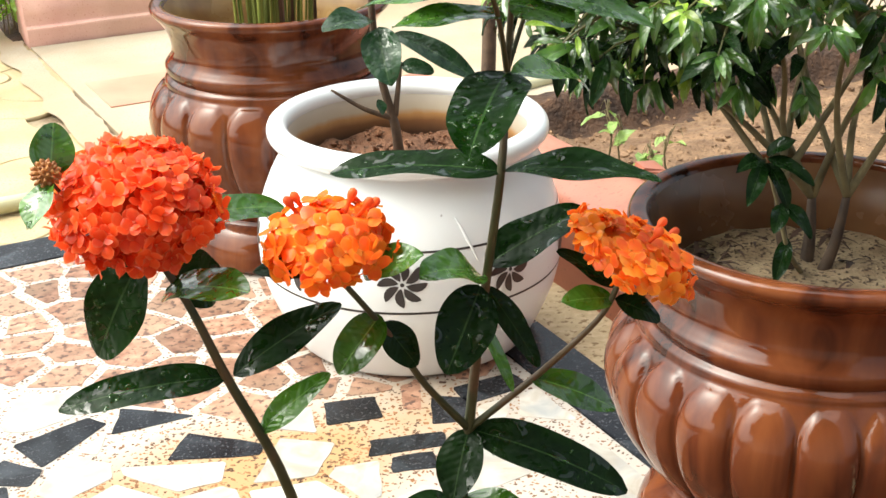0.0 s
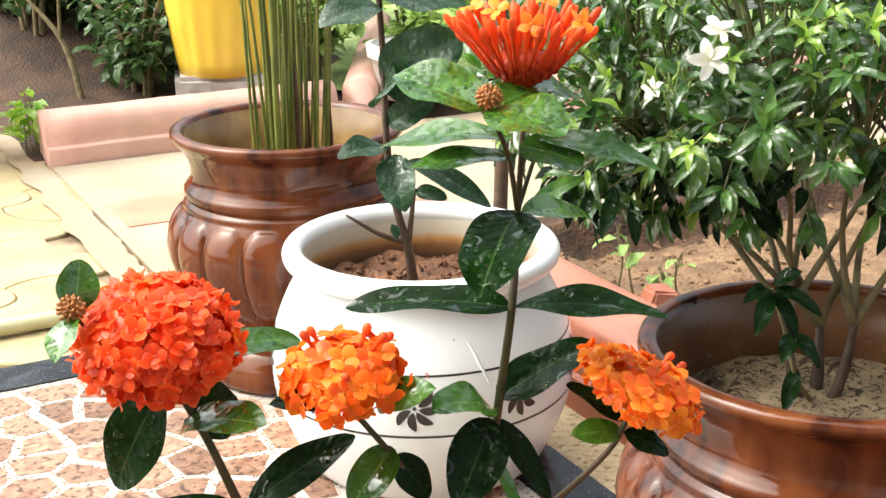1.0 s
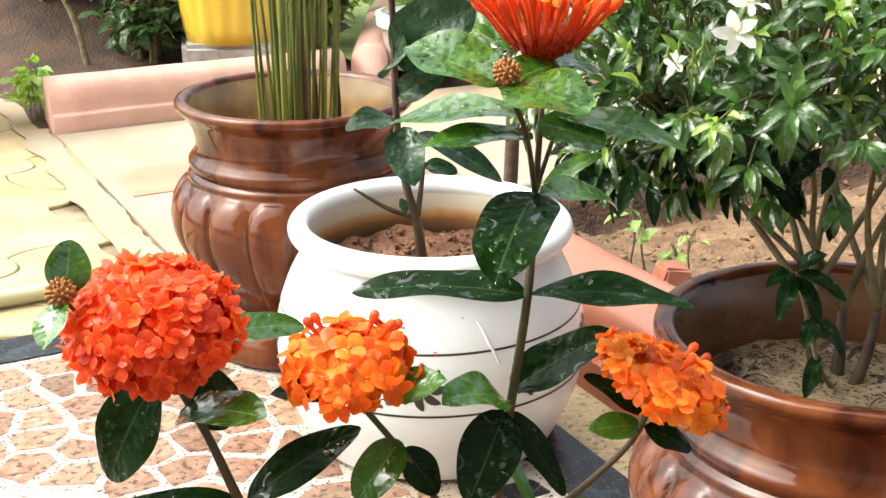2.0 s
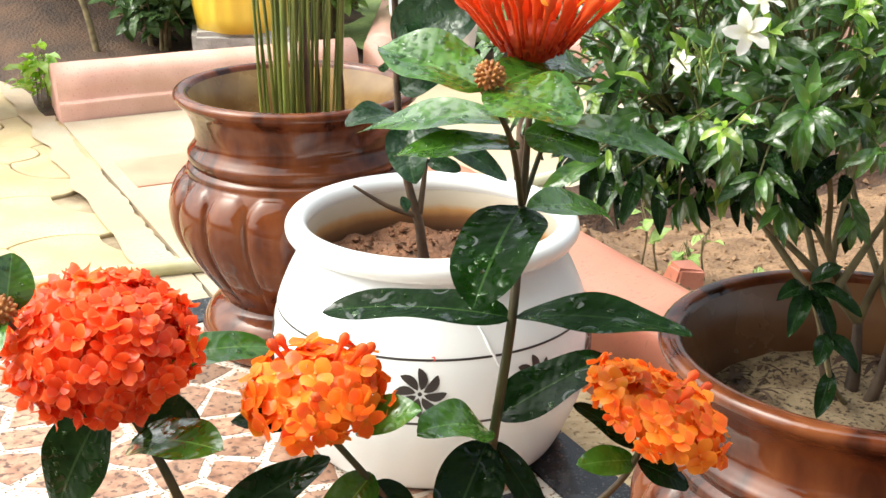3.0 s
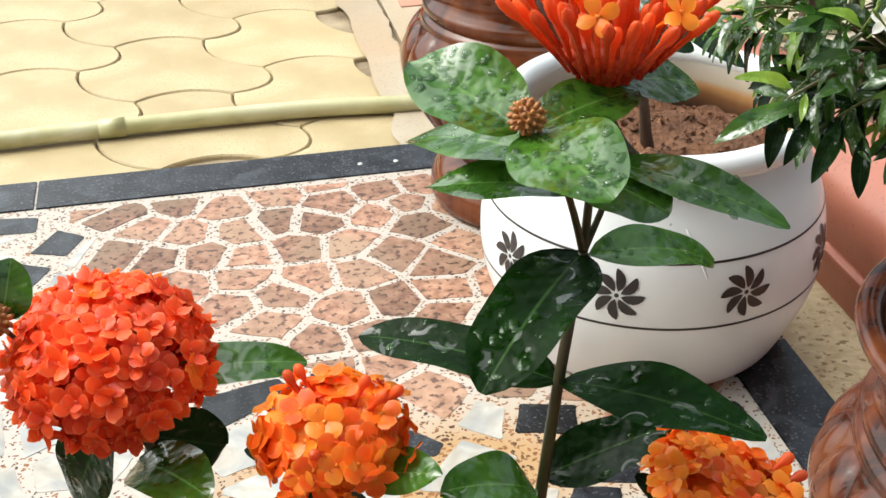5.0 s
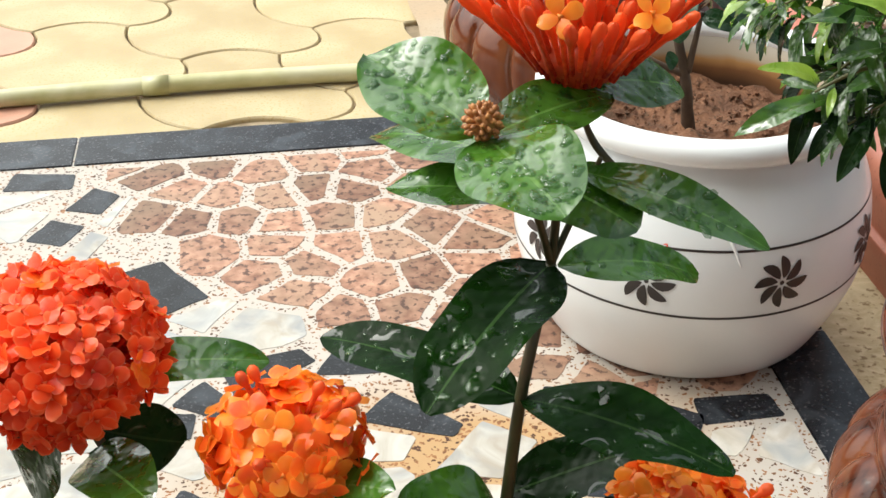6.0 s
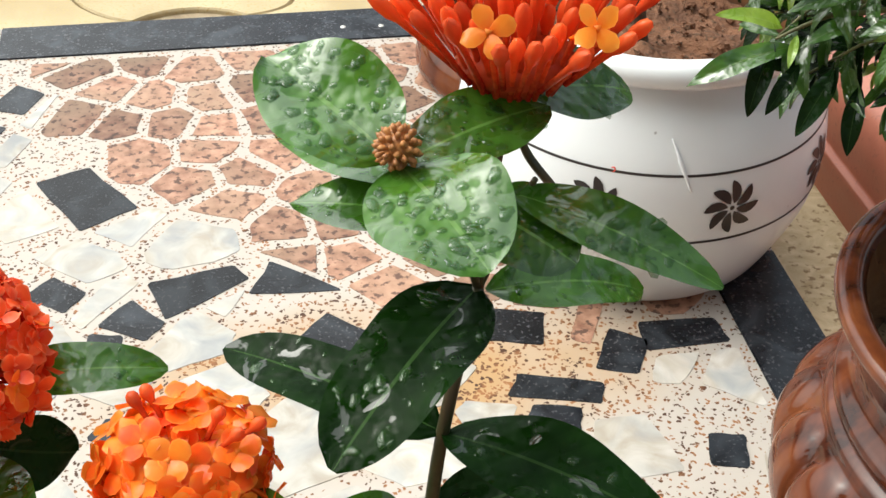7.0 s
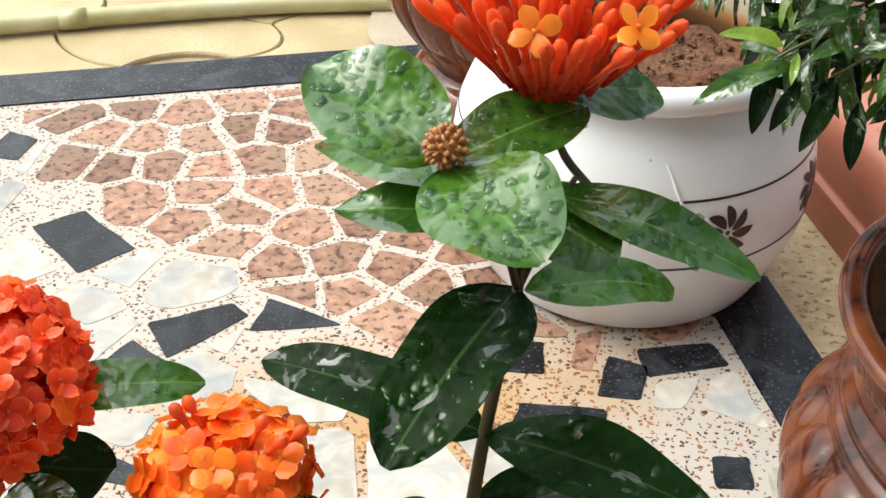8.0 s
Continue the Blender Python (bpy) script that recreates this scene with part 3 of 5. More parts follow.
kerb("garden_kerb", "pale pink cement kerb with a rounded top", 0.66, "pink_kerb", PLAN @ pose(0.279, 2.588, -0.01), group="garden kerbs")
kerb("garden_kerb", "pale pink cement kerb running back into the bed", 1.1, "pink_kerb", PLAN @ pose(1.05, 2.60, -0.01, 0, 0, 62), group="garden kerbs")
kerb("garden_kerb", "salmon cement kerb holding the dry soil bed", 1.75, "salmon_kerb", PLAN @ pose(0.594, 1.66, -0.022, 0, 0, -90) @ Matrix.Diagonal((1, 1.38, 1.16, 1)), 0.5, group="garden kerbs", block=0.88)
kerb("garden_kerb", "pale pink kerb behind the shrub across the slab", 1.1, "pink_kerb", PLAN @ pose(1.30, 2.42, -0.02), group="garden kerbs")


# ---- pots ----
def glazed_pot(label, at, lobes, soil_material, turn=0.0, tall=1.0, belly=0.0, inside="tan_glaze"):
    pot = thing("brown_pot", label, "flower pot", at, group="brown glazed pots")
    pot.scale = (1.0, 1.0, tall)
    pot.rotation_euler = (0, 0, turn)

    def lobe(a, z):
        if not 0.065 < z < 0.222:
            return 1.0
        x = abs((a * lobes / (2 * math.pi)) % 1.0 - 0.5) * 2
        e = max(0.0, (z - 0.180) / 0.034)
        k = min(1, (z - 0.065) / 0.04) * min(1, (0.222 - z) / 0.006)
        return 1 + 0.060 * k * (math.sqrt(max(0.0, 1 - abs(x) ** 3 - e * e)) - 0.66)
    bm = bmesh.new()
    prof = [(p[0] + belly * math.sin(math.pi * (p[1] - 0.060) / 0.166), p[1]) for p in smooth_profile([(0.097, 0.060), (0.101, 0.074), (0.112, 0.098), (0.128, 0.131), (0.138, 0.160), (0.1415, 0.185), (0.137, 0.212), (0.127, 0.226)], 9)]
    lathe(bm, prof, 22 * lobes, lobe)
    part("body", bm, "brown_glaze", pot, "ribbed brown glazed belly")
    bm = bmesh.new()
    lathe(bm, [(p[0], p[1]) for p in smooth_profile([(0.127, 0.226), (0.130, 0.232), (0.1305, 0.238), (0.127, 0.243), (0.1225, 0.250), (0.121, 0.260), (0.124, 0.274), (0.131, 0.288), (0.139, 0.297), (0.143, 0.302), (0.1425, 0.307), (0.138, 0.310), (0.130, 0.309), (0.126, 0.304)], 5)], 96)
    part("rim", bm, "brown_glaze", pot, "flared brown glazed neck and rim")
    bm = bmesh.new()
    lathe(bm, [(p[0], p[1]) for p in smooth_profile([(0.126, 0.304), (0.118, 0.285), (0.113, 0.262), (0.112, 0.235)], 5)], 96)
    part("inner_wall", bm, inside, pot, "streaky glazed inner wall")
    bm = bmesh.new()
    rings = lathe(bm, [(p[0], p[1]) for p in smooth_profile([(0.110, 0.0), (0.1215, 0.004), (0.1245, 0.016), (0.1215, 0.032), (0.112, 0.047), (0.101, 0.055), (0.097, 0.060)], 4)], 80)
    bm.faces.new(rings[0][::-1])
    part("foot", bm, "brown_glaze", pot, "brown glazed round foot")
    bm = bmesh.new()
    rings = [[bm.verts.new((r * math.cos(a), r * math.sin(a), 0.248 + 0.006 * noise.noise(Vector((r * 40 * math.cos(a), r * 40 * math.sin(a), at[0] * 9))))) for a in (2 * math.pi * i / 48 for i in range(48))] for r in (0.001, 0.02, 0.04, 0.06, 0.08, 0.1, 0.1145)]
    for a, b in zip(rings, rings[1:]):
        for i in range(48):
            bm.faces.new((a[i], a[(i + 1) % 48], b[(i + 1) % 48], b[i]))
    part("soil", bm, soil_material, pot, "dry soil with bits of leaf")
    return pot


BACK_POT, SIDE_POT = (-0.1255, 1.4215, 0.0), (0.245, 0.697, 0.0)
glazed_pot("shiny brown glazed ribbed pot with tall reeds", BACK_POT, 17, "pot_sand", 0.2, 1.015, 0.015)
glazed_pot("shiny brown glazed ribbed pot holding a flowering shrub", SIDE_POT, 21, "pot_sand", 0.05, 0.945, 0.014, "brown_inside")


def white_pot():
    pot = thing("white_pot", "white glazed round pot with black painted flowers", "flower pot", (0, 1.15, 0))
    outer = [(p[0], p[1]) for p in smooth_profile([(0.118, 0.0), (0.1275, 0.003), (0.1345, 0.012), (0.1475, 0.040), (0.1585, 0.070), (0.1630, 0.098), (0.1632, 0.125), (0.158, 0.155), (0.148, 0.182), (0.136, 0.206), (0.1315, 0.217), (0.133, 0.222)], 6)]
    bm = bmesh.new()
    rings = lathe(bm, outer, 96)
    bm.faces.new(rings[0][::-1])
    part("body", bm, "white_glaze", pot)
    bm = bmesh.new()
    lip = [(0.1365 + 0.0112 * math.cos(a), 0.2335 + 0.0118 * math.sin(a)) for a in (radians(-75 + 15 * i) for i in range(20))]
    lathe(bm, lip, 96)
    part("rim", bm, "white_glaze", pot, "thick rolled white rim")
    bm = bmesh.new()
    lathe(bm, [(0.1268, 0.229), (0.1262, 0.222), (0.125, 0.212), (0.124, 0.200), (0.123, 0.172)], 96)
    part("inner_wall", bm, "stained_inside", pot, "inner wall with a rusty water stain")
    bm = bmesh.new()
    rings = [[bm.verts.new((r * math.cos(a), r * math.sin(a), 0.186 + 0.012 * noise.noise(Vector((r * 30 * math.cos(a), r * 30 * math.sin(a), 2))) + 0.006 * noise.noise(Vector((r * 120 * math.cos(a), r * 120 * math.sin(a), 6))))) for a in (2 * math.pi * i / 72 for i in range(72))] for r in (0.001, 0.015, 0.03, 0.045, 0.06, 0.075, 0.09, 0.105, 0.116, 0.1245)]
    for a, b in zip(rings, rings[1:]):
        for i in range(72):
            bm.faces.new((a[i], a[(i + 1) % 72], b[(i + 1) % 72], b[i]))
    part("soil", bm, "soil", pot, "reddish brown crumbly potting soil")

    bm = bmesh.new()
    rc = random.Random(5)
    for i in range(420):
        a, rr = rc.uniform(0, 6.28), 0.120 * math.sqrt(rc.random())
        m = Matrix.Translation((rr * math.cos(a), rr * math.sin(a), 0.188 + 0.010 * noise.noise(Vector((rr * 30 * math.cos(a), rr * 30 * math.sin(a), 2))))) @ Matrix.Rotation(rc.uniform(0, 6), 4, (rc.random(), rc.random(), 1.0))
        k = 0.0012 + 0.0055 * rc.random() ** 3
        q = [bm.verts.new(m @ Vector((k * x, k * y, k * z))) for x, y, z in ((1, 0, 0), (-1, 0.2, 0), (0, 1, 0), (0.1, -1, 0), (0, 0, 0.8), (0, 0, -0.8))]
        for i0, i1 in ((0, 2), (2, 1), (1, 3), (3, 0)):
            bm.faces.new((q[i0], q[i1], q[4]))
            bm.faces.new((q[i1], q[i0], q[5]))
    part("soil_crumbs", bm, "soil", pot, "loose reddish soil crumbs", False, "stuff")

    def radius(z):
        for (r0, z0), (r1, z1) in zip(outer, outer[1:]):
            if z0 <= z <= z1:
                return r0 + (r1 - r0) * (z - z0) / (z1 - z0)
        return 0.16
    for z, h in ((0.155, 0.0022), (0.092, 0.0026)):
        bm = bmesh.new()
        lathe(bm, [(radius(z - h / 2) + 0.0002, z - h / 2), (radius(z) + 0.0006, z), (radius(z + h / 2) + 0.0002, z + h / 2)], 128, lambda a, zz: 1 + 0.0004 * math.sin(5 * a))
        part("painted_band", bm, "dark_paint", pot, "thin black painted line")
    for k in range(9):
        mid = radians(-61.1 - 40 * k)
        bm = bmesh.new()

        def on_pot(x, y, lift=0.0007):
            z = 0.1235 + y
            r = radius(z) + lift
            a = mid + x / 0.163
            return bm.verts.new((r * math.cos(a), r * math.sin(a), z))
        hub = on_pot(0, 0, 0.0009)
        ring = [on_pot(0.0022 * math.cos(2 * math.pi * i / 8), 0.0022 * math.sin(2 * math.pi * i / 8)) for i in range(8)]
        for i in range(8):
            bm.faces.new((hub, ring[i], ring[(i + 1) % 8]))
        for p in range(8):
            a0 = 2 * math.pi * (p - 0.36) / 8
            left, right = [], []
            for s in (0.0, 0.15, 0.35, 0.55, 0.75, 0.9, 1.0):
                r = 0.0042 + 0.0205 * s
                bend = 0.32 * s * s
                w = 0.0043 * (4 * s * (1 - s)) ** 0.8 * (0.80 + 0.4 * s) + 0.0003
                for lst, sg in ((left, 1), (right, -1)):
                    lst.append(on_pot(r * math.cos(a0 + bend) - sg * w * math.sin(a0 + bend), r * math.sin(a0 + bend) + sg * w * math.cos(a0 + bend)))
            for i in range(6):
                bm.faces.new((left[i], left[i + 1], right[i + 1], right[i]))
        part("painted_flower", bm, "dark_paint", pot, "black painted eight-petal flower")

    def on_wall(deg, z, lift):
        k = radius(z) + lift
        return (k * math.cos(radians(deg)), k * math.sin(radians(deg)), z)
    bm = bmesh.new()
    tube(bm, [on_wall(-80.8, 0.1834, 0.0002), on_wall(-79.0, 0.174, 0.0006), on_wall(-77.7, 0.1645, 0.0007), on_wall(-75.8, 0.153, 0.0006), on_wall(-74.2, 0.1414, 0.0002)], [0.0006, 0.0013, 0.0018, 0.0014, 0.0006], 8, 4)
    part("glaze_run", bm, "white_glaze", pot, "raised run of white glaze")
    bm = bmesh.new()
    tube(bm, [on_wall(-97.4, 0.1575, 0.0002), on_wall(-96.5, 0.158, 0.0004), on_wall(-96.3, 0.1555, 0.0004), on_wall(-97.0, 0.154, 0.0002)], [0.0003, 0.0006, 0.0006, 0.0003], 6, 3)
    part("red_mark", bm, "red_plastic", pot, "tiny red smear on the glaze")
    return pot


white_pot()


# ---- flowering ixora by the camera ----
rng = random.Random(7)


def drops(parent, L, W, arch, fold, wave, kind, seed, count):
    """Rain drops lying on a leaf, joined."""
    bm = bmesh.new()
    r = random.Random(seed * 31 + 5)
    for _ in range(int(count * 1.7)):
        s, x = r.uniform(0.1, 0.92), r.uniform(-0.85, 0.85)
        p = leaf_point(s, x, L, W, arch, fold, wave, kind, seed)
        q1, q2 = leaf_point(s + 0.01, x, L, W, arch, fold, wave, kind, seed), leaf_point(s, x + 0.02, L, W, arch, fold, wave, kind, seed)
        nrm = (q2 - p).cross(q1 - p).normalized()
        size = 0.0005 + 0.0013 * r.random() ** 2.0
        m = aim(p, q1 - p, nrm) @ Matrix.Rotation(r.uniform(0, 3), 4, "Z")
        long = r.uniform(1.0, 1.9)
        rings = []
        for lat in (0, 30, 60):
            c, h = math.cos(radians(lat)), math.sin(radians(lat))
            rings.append([bm.verts.new(m @ Vector((size * c * math.cos(a) * (1 + 0.25 * math.sin(3 * a + s * 40)), size * long * c * math.sin(a), size * 0.36 * h - 0.0001))) for a in (2 * math.pi * i / 8 for i in range(8))])
        top = bm.verts.new(m @ Vector((0, 0, size * 0.36)))
        for a, b in zip(rings, rings[1:]):
            for i in range(8):
                bm.faces.new((a[i], a[(i + 1) % 8], b[(i + 1) % 8], b[i]))
        for i in range(8):
            bm.faces.new((rings[-1][i], rings[-1][(i + 1) % 8], top))
        bm.faces.new(rings[0][::-1])
    return part("water_drops", bm, "water", parent, "clear rain drops", kind="stuff")


def leaf(parent, base, tip, width, up=(0, 0, 1), arch=0.06, fold=0.25, wave=0.05, material="ixora_leaf", wet=0, kind="ovate", label=""):
    base, tip = Vector(base), Vector(tip)
    L = (tip - base).length
    seed = round(rng.uniform(0, 6), 2)
    bm = bmesh.new()
    leaf_bm(bm, L, width, arch, fold, wave, kind, 18, 8, seed)
    ob = part("leaf", bm, material, parent, label)
    ob.matrix_local = aim(base, tip - base, up)
    if wet:
        drops(ob, L, width, arch, fold, wave, kind, seed, wet)
    return ob


def floret_mesh(name, material, span=0.0064, cup=0.35, twist=0.0006, broad=0.50):
    """A tube with four rounded petals, opening along +z."""
    bm = bmesh.new()
    uv = bm.loops.layers.uv.verify()
    for k in range(4):
        m = Matrix.Rotation(math.pi / 2 * k + 0.1, 4, "Z")
        rows = []
        for i, s in enumerate((0.06, 0.30, 0.58, 0.84, 1.0)):
            w = span * broad * (0.26, 0.74, 1.0, 0.80, 0.24)[i]
            z = span * (cup * s * s - 0.10 * (s > 0.8) - 0.08 * (s > 0.9))
            rows.append([(bm.verts.new(m @ Vector((span * s, w * x, z - span * 0.09 * x * x + twist * x * s))), (0.5 + x / 2, s)) for x in (-1, 0, 1)])
        for a, b in zip(rows, rows[1:]):
            for j in range(2):
                q = (a[j], b[j], b[j + 1], a[j + 1])
                f = bm.faces.new([v for v, _ in q])
                for loop, (_, c) in zip(f.loops, q):
                    loop[uv].uv = c
    r = span * 0.13
    lo, hi = ([bm.verts.new((k * r * math.cos(a), k * r * math.sin(a), z)) for a in (0, 2.1, 4.2)] for k, z in ((0.7, -span * 2.2), (1.3, span * 0.03)))
    for i in range(3):
        f = bm.faces.new((lo[i], lo[(i + 1) % 3], hi[(i + 1) % 3], hi[i]))
        for loop in f.loops:
            loop[uv].uv = (0.5, 0.1)
    bm.faces.new(hi)
    return link(name, bm, material)


def bud_mesh(name, material, length=0.030, r=0.0021):
    """A long thin tube with a pointed club at its end."""
    bm = bmesh.new()
    uv = bm.loops.layers.uv.verify()
    rows = []
    for s, k in ((0, 0.36), (0.45, 0.40), (0.66, 0.50), (0.76, 0.92), (0.88, 1.0), (0.96, 0.72), (1.0, 0.12)):
        rows.append([(bm.verts.new((r * k * math.cos(a), r * k * math.sin(a), length * s)), (0.5, s)) for a in (2 * math.pi * i / 6 for i in range(6))])
    for a, b in zip(rows, rows[1:]):
        for j in range(6):
            q = (a[j], a[(j + 1) % 6], b[(j + 1) % 6], b[j])
            f = bm.faces.new([v for v, _ in q])
            for loop, (_, c) in zip(f.loops, q):
                loop[uv].uv = c
    return link(name, bm, material)


def toward(d, spin=0.0):
    return Vector(d).normalized().to_track_quat("Z", "Y").to_matrix().to_4x4() @ Matrix.Rotation(spin, 4, "Z")


def flower_head(parent, name, label, centre, radii, lean, meshes, weights, count, low=-0.35, buds=None, seed=1, loose=0.0, core="bud_red"):
    """Florets spread evenly over a dome, each facing outwards, on a short branching core."""
    r = random.Random(seed)
    lean_m = toward(lean)
    bm = bmesh.new()
    rings = [(p[0] * 0.86, p[1] * 0.86) for p in ((0.004, -radii[2] * 1.0), (radii[0] * 0.45, -radii[2] * 0.45), (radii[0] * 0.8, 0.0), (radii[0] * 0.6, radii[2] * 0.6), (0.001, radii[2]))]
    lathe(bm, rings, 14)
    head = part(name, bm, core, parent, label)
    head.matrix_local = Matrix.Translation(centre) @ lean_m
    for i in range(count):
        z = 1 - (1 - low) * (i + 0.5) / count
        a = i * 2.39996 + r.uniform(-0.25, 0.25)
        rad = math.sqrt(max(0, 1 - z * z))
        d = Vector((rad * math.cos(a), rad * math.sin(a), z))
        k = r.uniform(0.86 - loose, 1.07 + loose)
        p = Vector((d.x * radii[0] * k, d.y * radii[1] * k, d.z * radii[2] * k))
        nrm = Vector((d.x / radii[0], d.y / radii[1], d.z / radii[2])).normalized() + Vector((r.uniform(-.32, .32), r.uniform(-.32, .32), r.uniform(-.1, .35)))
        me = r.choices(meshes, weights)[0]
        size = r.uniform(0.85, 1.15)
        place_mesh("floret", me, head, Matrix.Translation(p) @ toward(nrm, r.uniform(0, 6)) @ Matrix.Diagonal((size, size, size, 1)))
    for i in range(buds[1] if buds else 0):
        d = Vector((r.uniform(-.7, .7), r.uniform(-.7, .7), r.uniform(0.2, 1))).normalized()
        p = Vector((d.x * radii[0], d.y * radii[1], d.z * radii[2])) * 0.62
        place_mesh("bud", buds[0], head, Matrix.Translation(p) @ toward(d + Vector((r.uniform(-.2, .2), r.uniform(-.2, .2), .2))))
    return head


def seed_head(parent, at, r, label):
    """A small knob of many tiny brown stalks left where the florets fell."""
    bm = bmesh.new()
    for i in range(52):
        z = 1 - 1.75 * (i + 0.5) / 52
        a = i * 2.39996
        k = math.sqrt(max(0, 1 - z * z))
        d = Vector((k * math.cos(a), k * math.sin(a), z))
        m = Matrix.Translation(d * r * 0.5) @ toward(d + Vector((rng.uniform(-.25, .25), rng.uniform(-.25, .25), 0.15)))
        lo = [bm.verts.new(m @ Vector((r * 0.08 * math.cos(b), r * 0.08 * math.sin(b), 0))) for b in (0, 1.57, 3.14, 4.71)]
        mi = [bm.verts.new(m @ Vector((r * 0.15 * math.cos(b), r * 0.15 * math.sin(b), r * 0.36))) for b in (0, 1.57, 3.14, 4.71)]
        top = bm.verts.new(m @ Vector((0, 0, r * 0.50)))
        for j in range(4):
            bm.faces.new((lo[j], lo[(j + 1) % 4], mi[(j + 1) % 4], mi[j]))
            bm.faces.new((mi[j], mi[(j + 1) % 4], top))
    lathe(bm, [(r * 0.3, -r * 0.8), (r * 0.6, -r * 0.2), (r * 0.5, r * 0.4), (0.001, r * 0.6)], 10)
    ob = part("seed_head", bm, "seed_brown", parent, label)
    ob.location = at
    return ob


RED = floret_mesh("floret", "red_petal", 0.0060, 0.40, 0.0006, 0.47)
RED_CUPPED = floret_mesh("floret", "red_petal", 0.0058, 0.80, -0.0008, 0.47)
ORANGE = floret_mesh("floret", "orange_petal", 0.0068, 0.42, 0.0006, 0.48)
YELLOW = floret_mesh("floret", "yellow_petal", 0.0070, 0.35, 0.0006, 0.49)
OPEN_YELLOW = floret_mesh("floret", "yellow_petal", 0.0068, 0.3, 0.0010, 0.38)
BUD = bud_mesh("bud", "bud_red", 0.030, 0.0021)
SHORT_BUD = bud_mesh("bud", "bud_red", 0.017, 0.0022)

ixora = thing("ixora_plant", "ixora bush with red and orange flower heads, wet leaves", "plant")


def stem(name, pts, radii, label="", material="green_stem", parent=None):
    bm = bmesh.new()
    tube(bm, pts, [r * (0.88 if parent is None else 1) for r in radii], 10, 5)
    return part(name, bm, material, parent or ixora, label)


NODE, FORK, TOPBUD, CUP = Vector((-0.065, 0.393, 0.457)), Vector((-0.059, 0.410, 0.497)), Vector((-0.077, 0.387, 0.554)), Vector((-0.054, 0.4225, 0.5550))
JOIN = Vector((-0.078, 0.402, 0.322))
stem("main_stem", [(-0.095, 0.40, -0.02), (-0.088, 0.405, 0.18), JOIN, (-0.071, 0.402, 0.39), NODE, FORK], [0.0036, 0.0033, 0.0030, 0.0026, 0.0022, 0.0020], "reddish green main stem")
stem("branch", [FORK, (-0.066, 0.400, 0.527), TOPBUD - Vector((0, 0, 0.006))], [0.0016, 0.0013, 0.0012])
stem("branch", [FORK, (-0.057, 0.411, 0.53), CUP], [0.0018, 0.0015, 0.0015])
stem("branch", [(-0.052, 0.420, 0.541), (-0.049, 0.421, 0.534), (-0.044, 0.419, 0.529), (-0.036, 0.411, 0.526)], [0.0011, 0.0014, 0.0014, 0.0010])
stem("branch", [FORK, (-0.050, 0.414, 0.522), (-0.046, 0.409, 0.535)], [0.0014, 0.0011, 0.0009])
stem("side_stem", [JOIN, (-0.100, 0.394, 0.353), (-0.117, 0.388, 0.384), (-0.138, 0.384, 0.415)], [0.0024, 0.0020, 0.0017, 0.0016], "thin side stem below the orange head")
stem("side_stem", [JOIN, (-0.046, 0.393, 0.354), (-0.020, 0.386, 0.384), (-0.012, 0.384, 0.402)], [0.0022, 0.0019, 0.0016, 0.0016], "thin side stem below the orange head")
stem("main_stem", [(-0.135, 0.40, -0.02), (-0.150, 0.398, 0.20), (-0.166, 0.392, 0.302), (-0.191, 0.390, 0.369), (-0.203, 0.391, 0.402), (-0.216, 0.393, 0.430)], [0.0036, 0.0032, 0.0030, 0.0026, 0.0022, 0.0018], "green stem below the large red head")
stem("branch", [(-0.214, 0.392, 0.425), (-0.240, 0.394, 0.445), (-0.255, 0.389, 0.468)], [0.0013, 0.0011, 0.0010])

# leaves round the top
leaf(ixora, TOPBUD + Vector((-0.002, 0.002, -0.004)), (-0.1147, 0.410, 0.5615), 0.032, (0.04, -0.46, 1), 0.03, 0.26, 0.05, wet=46)
leaf(ixora, TOPBUD + Vector((0.001, -0.001, -0.004)), (-0.051, 0.357, 0.5445), 0.034, (-0.03, -0.33, 1), 0.06, 0.10, 0.04, wet=46)
leaf(ixora, (-0.045, 0.419, 0.551), (-0.079, 0.389, 0.547), 0.023, (0, -0.25, 1), 0.05, 0.12, 0.04, wet=26)
leaf(ixora, CUP + Vector((0, 0, -0.003)), (-0.0245, 0.445, 0.5425), 0.022, (0.2, -0.5, 1), 0.07, 0.15, 0.04, wet=22)
leaf(ixora, (-0.066, 0.402, 0.533), (-0.121, 0.439, 0.521), 0.024, (0, -0.28, 1), 0.07, 0.16, 0.05, wet=24)
leaf(ixora, (-0.062, 0.402, 0.524), (-0.110, 0.407, 0.520), 0.020, (0, -0.2, 1), 0.05, 0.16, 0.05, wet=14)
leaf(ixora, (-0.052, 0.408, 0.531), (0.004, 0.398, 0.516), 0.016, (0.30, -0.55, 1), 0.07, 0.2, 0.04, wet=20)
leaf(ixora, (-0.060, 0.404, 0.529), (-0.033, 0.3935, 0.5215), 0.026, (0.1, -0.35, 1), 0.04, 0.1, 0.04, wet=16)
# three leaves below the top ones, their shade carried by the leaf colour
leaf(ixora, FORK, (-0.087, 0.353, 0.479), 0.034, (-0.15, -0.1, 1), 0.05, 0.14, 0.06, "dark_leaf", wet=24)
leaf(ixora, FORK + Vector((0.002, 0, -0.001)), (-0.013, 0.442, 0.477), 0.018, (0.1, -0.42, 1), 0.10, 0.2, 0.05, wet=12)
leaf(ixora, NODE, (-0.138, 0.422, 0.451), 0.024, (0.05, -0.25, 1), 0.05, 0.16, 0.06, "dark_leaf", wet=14)
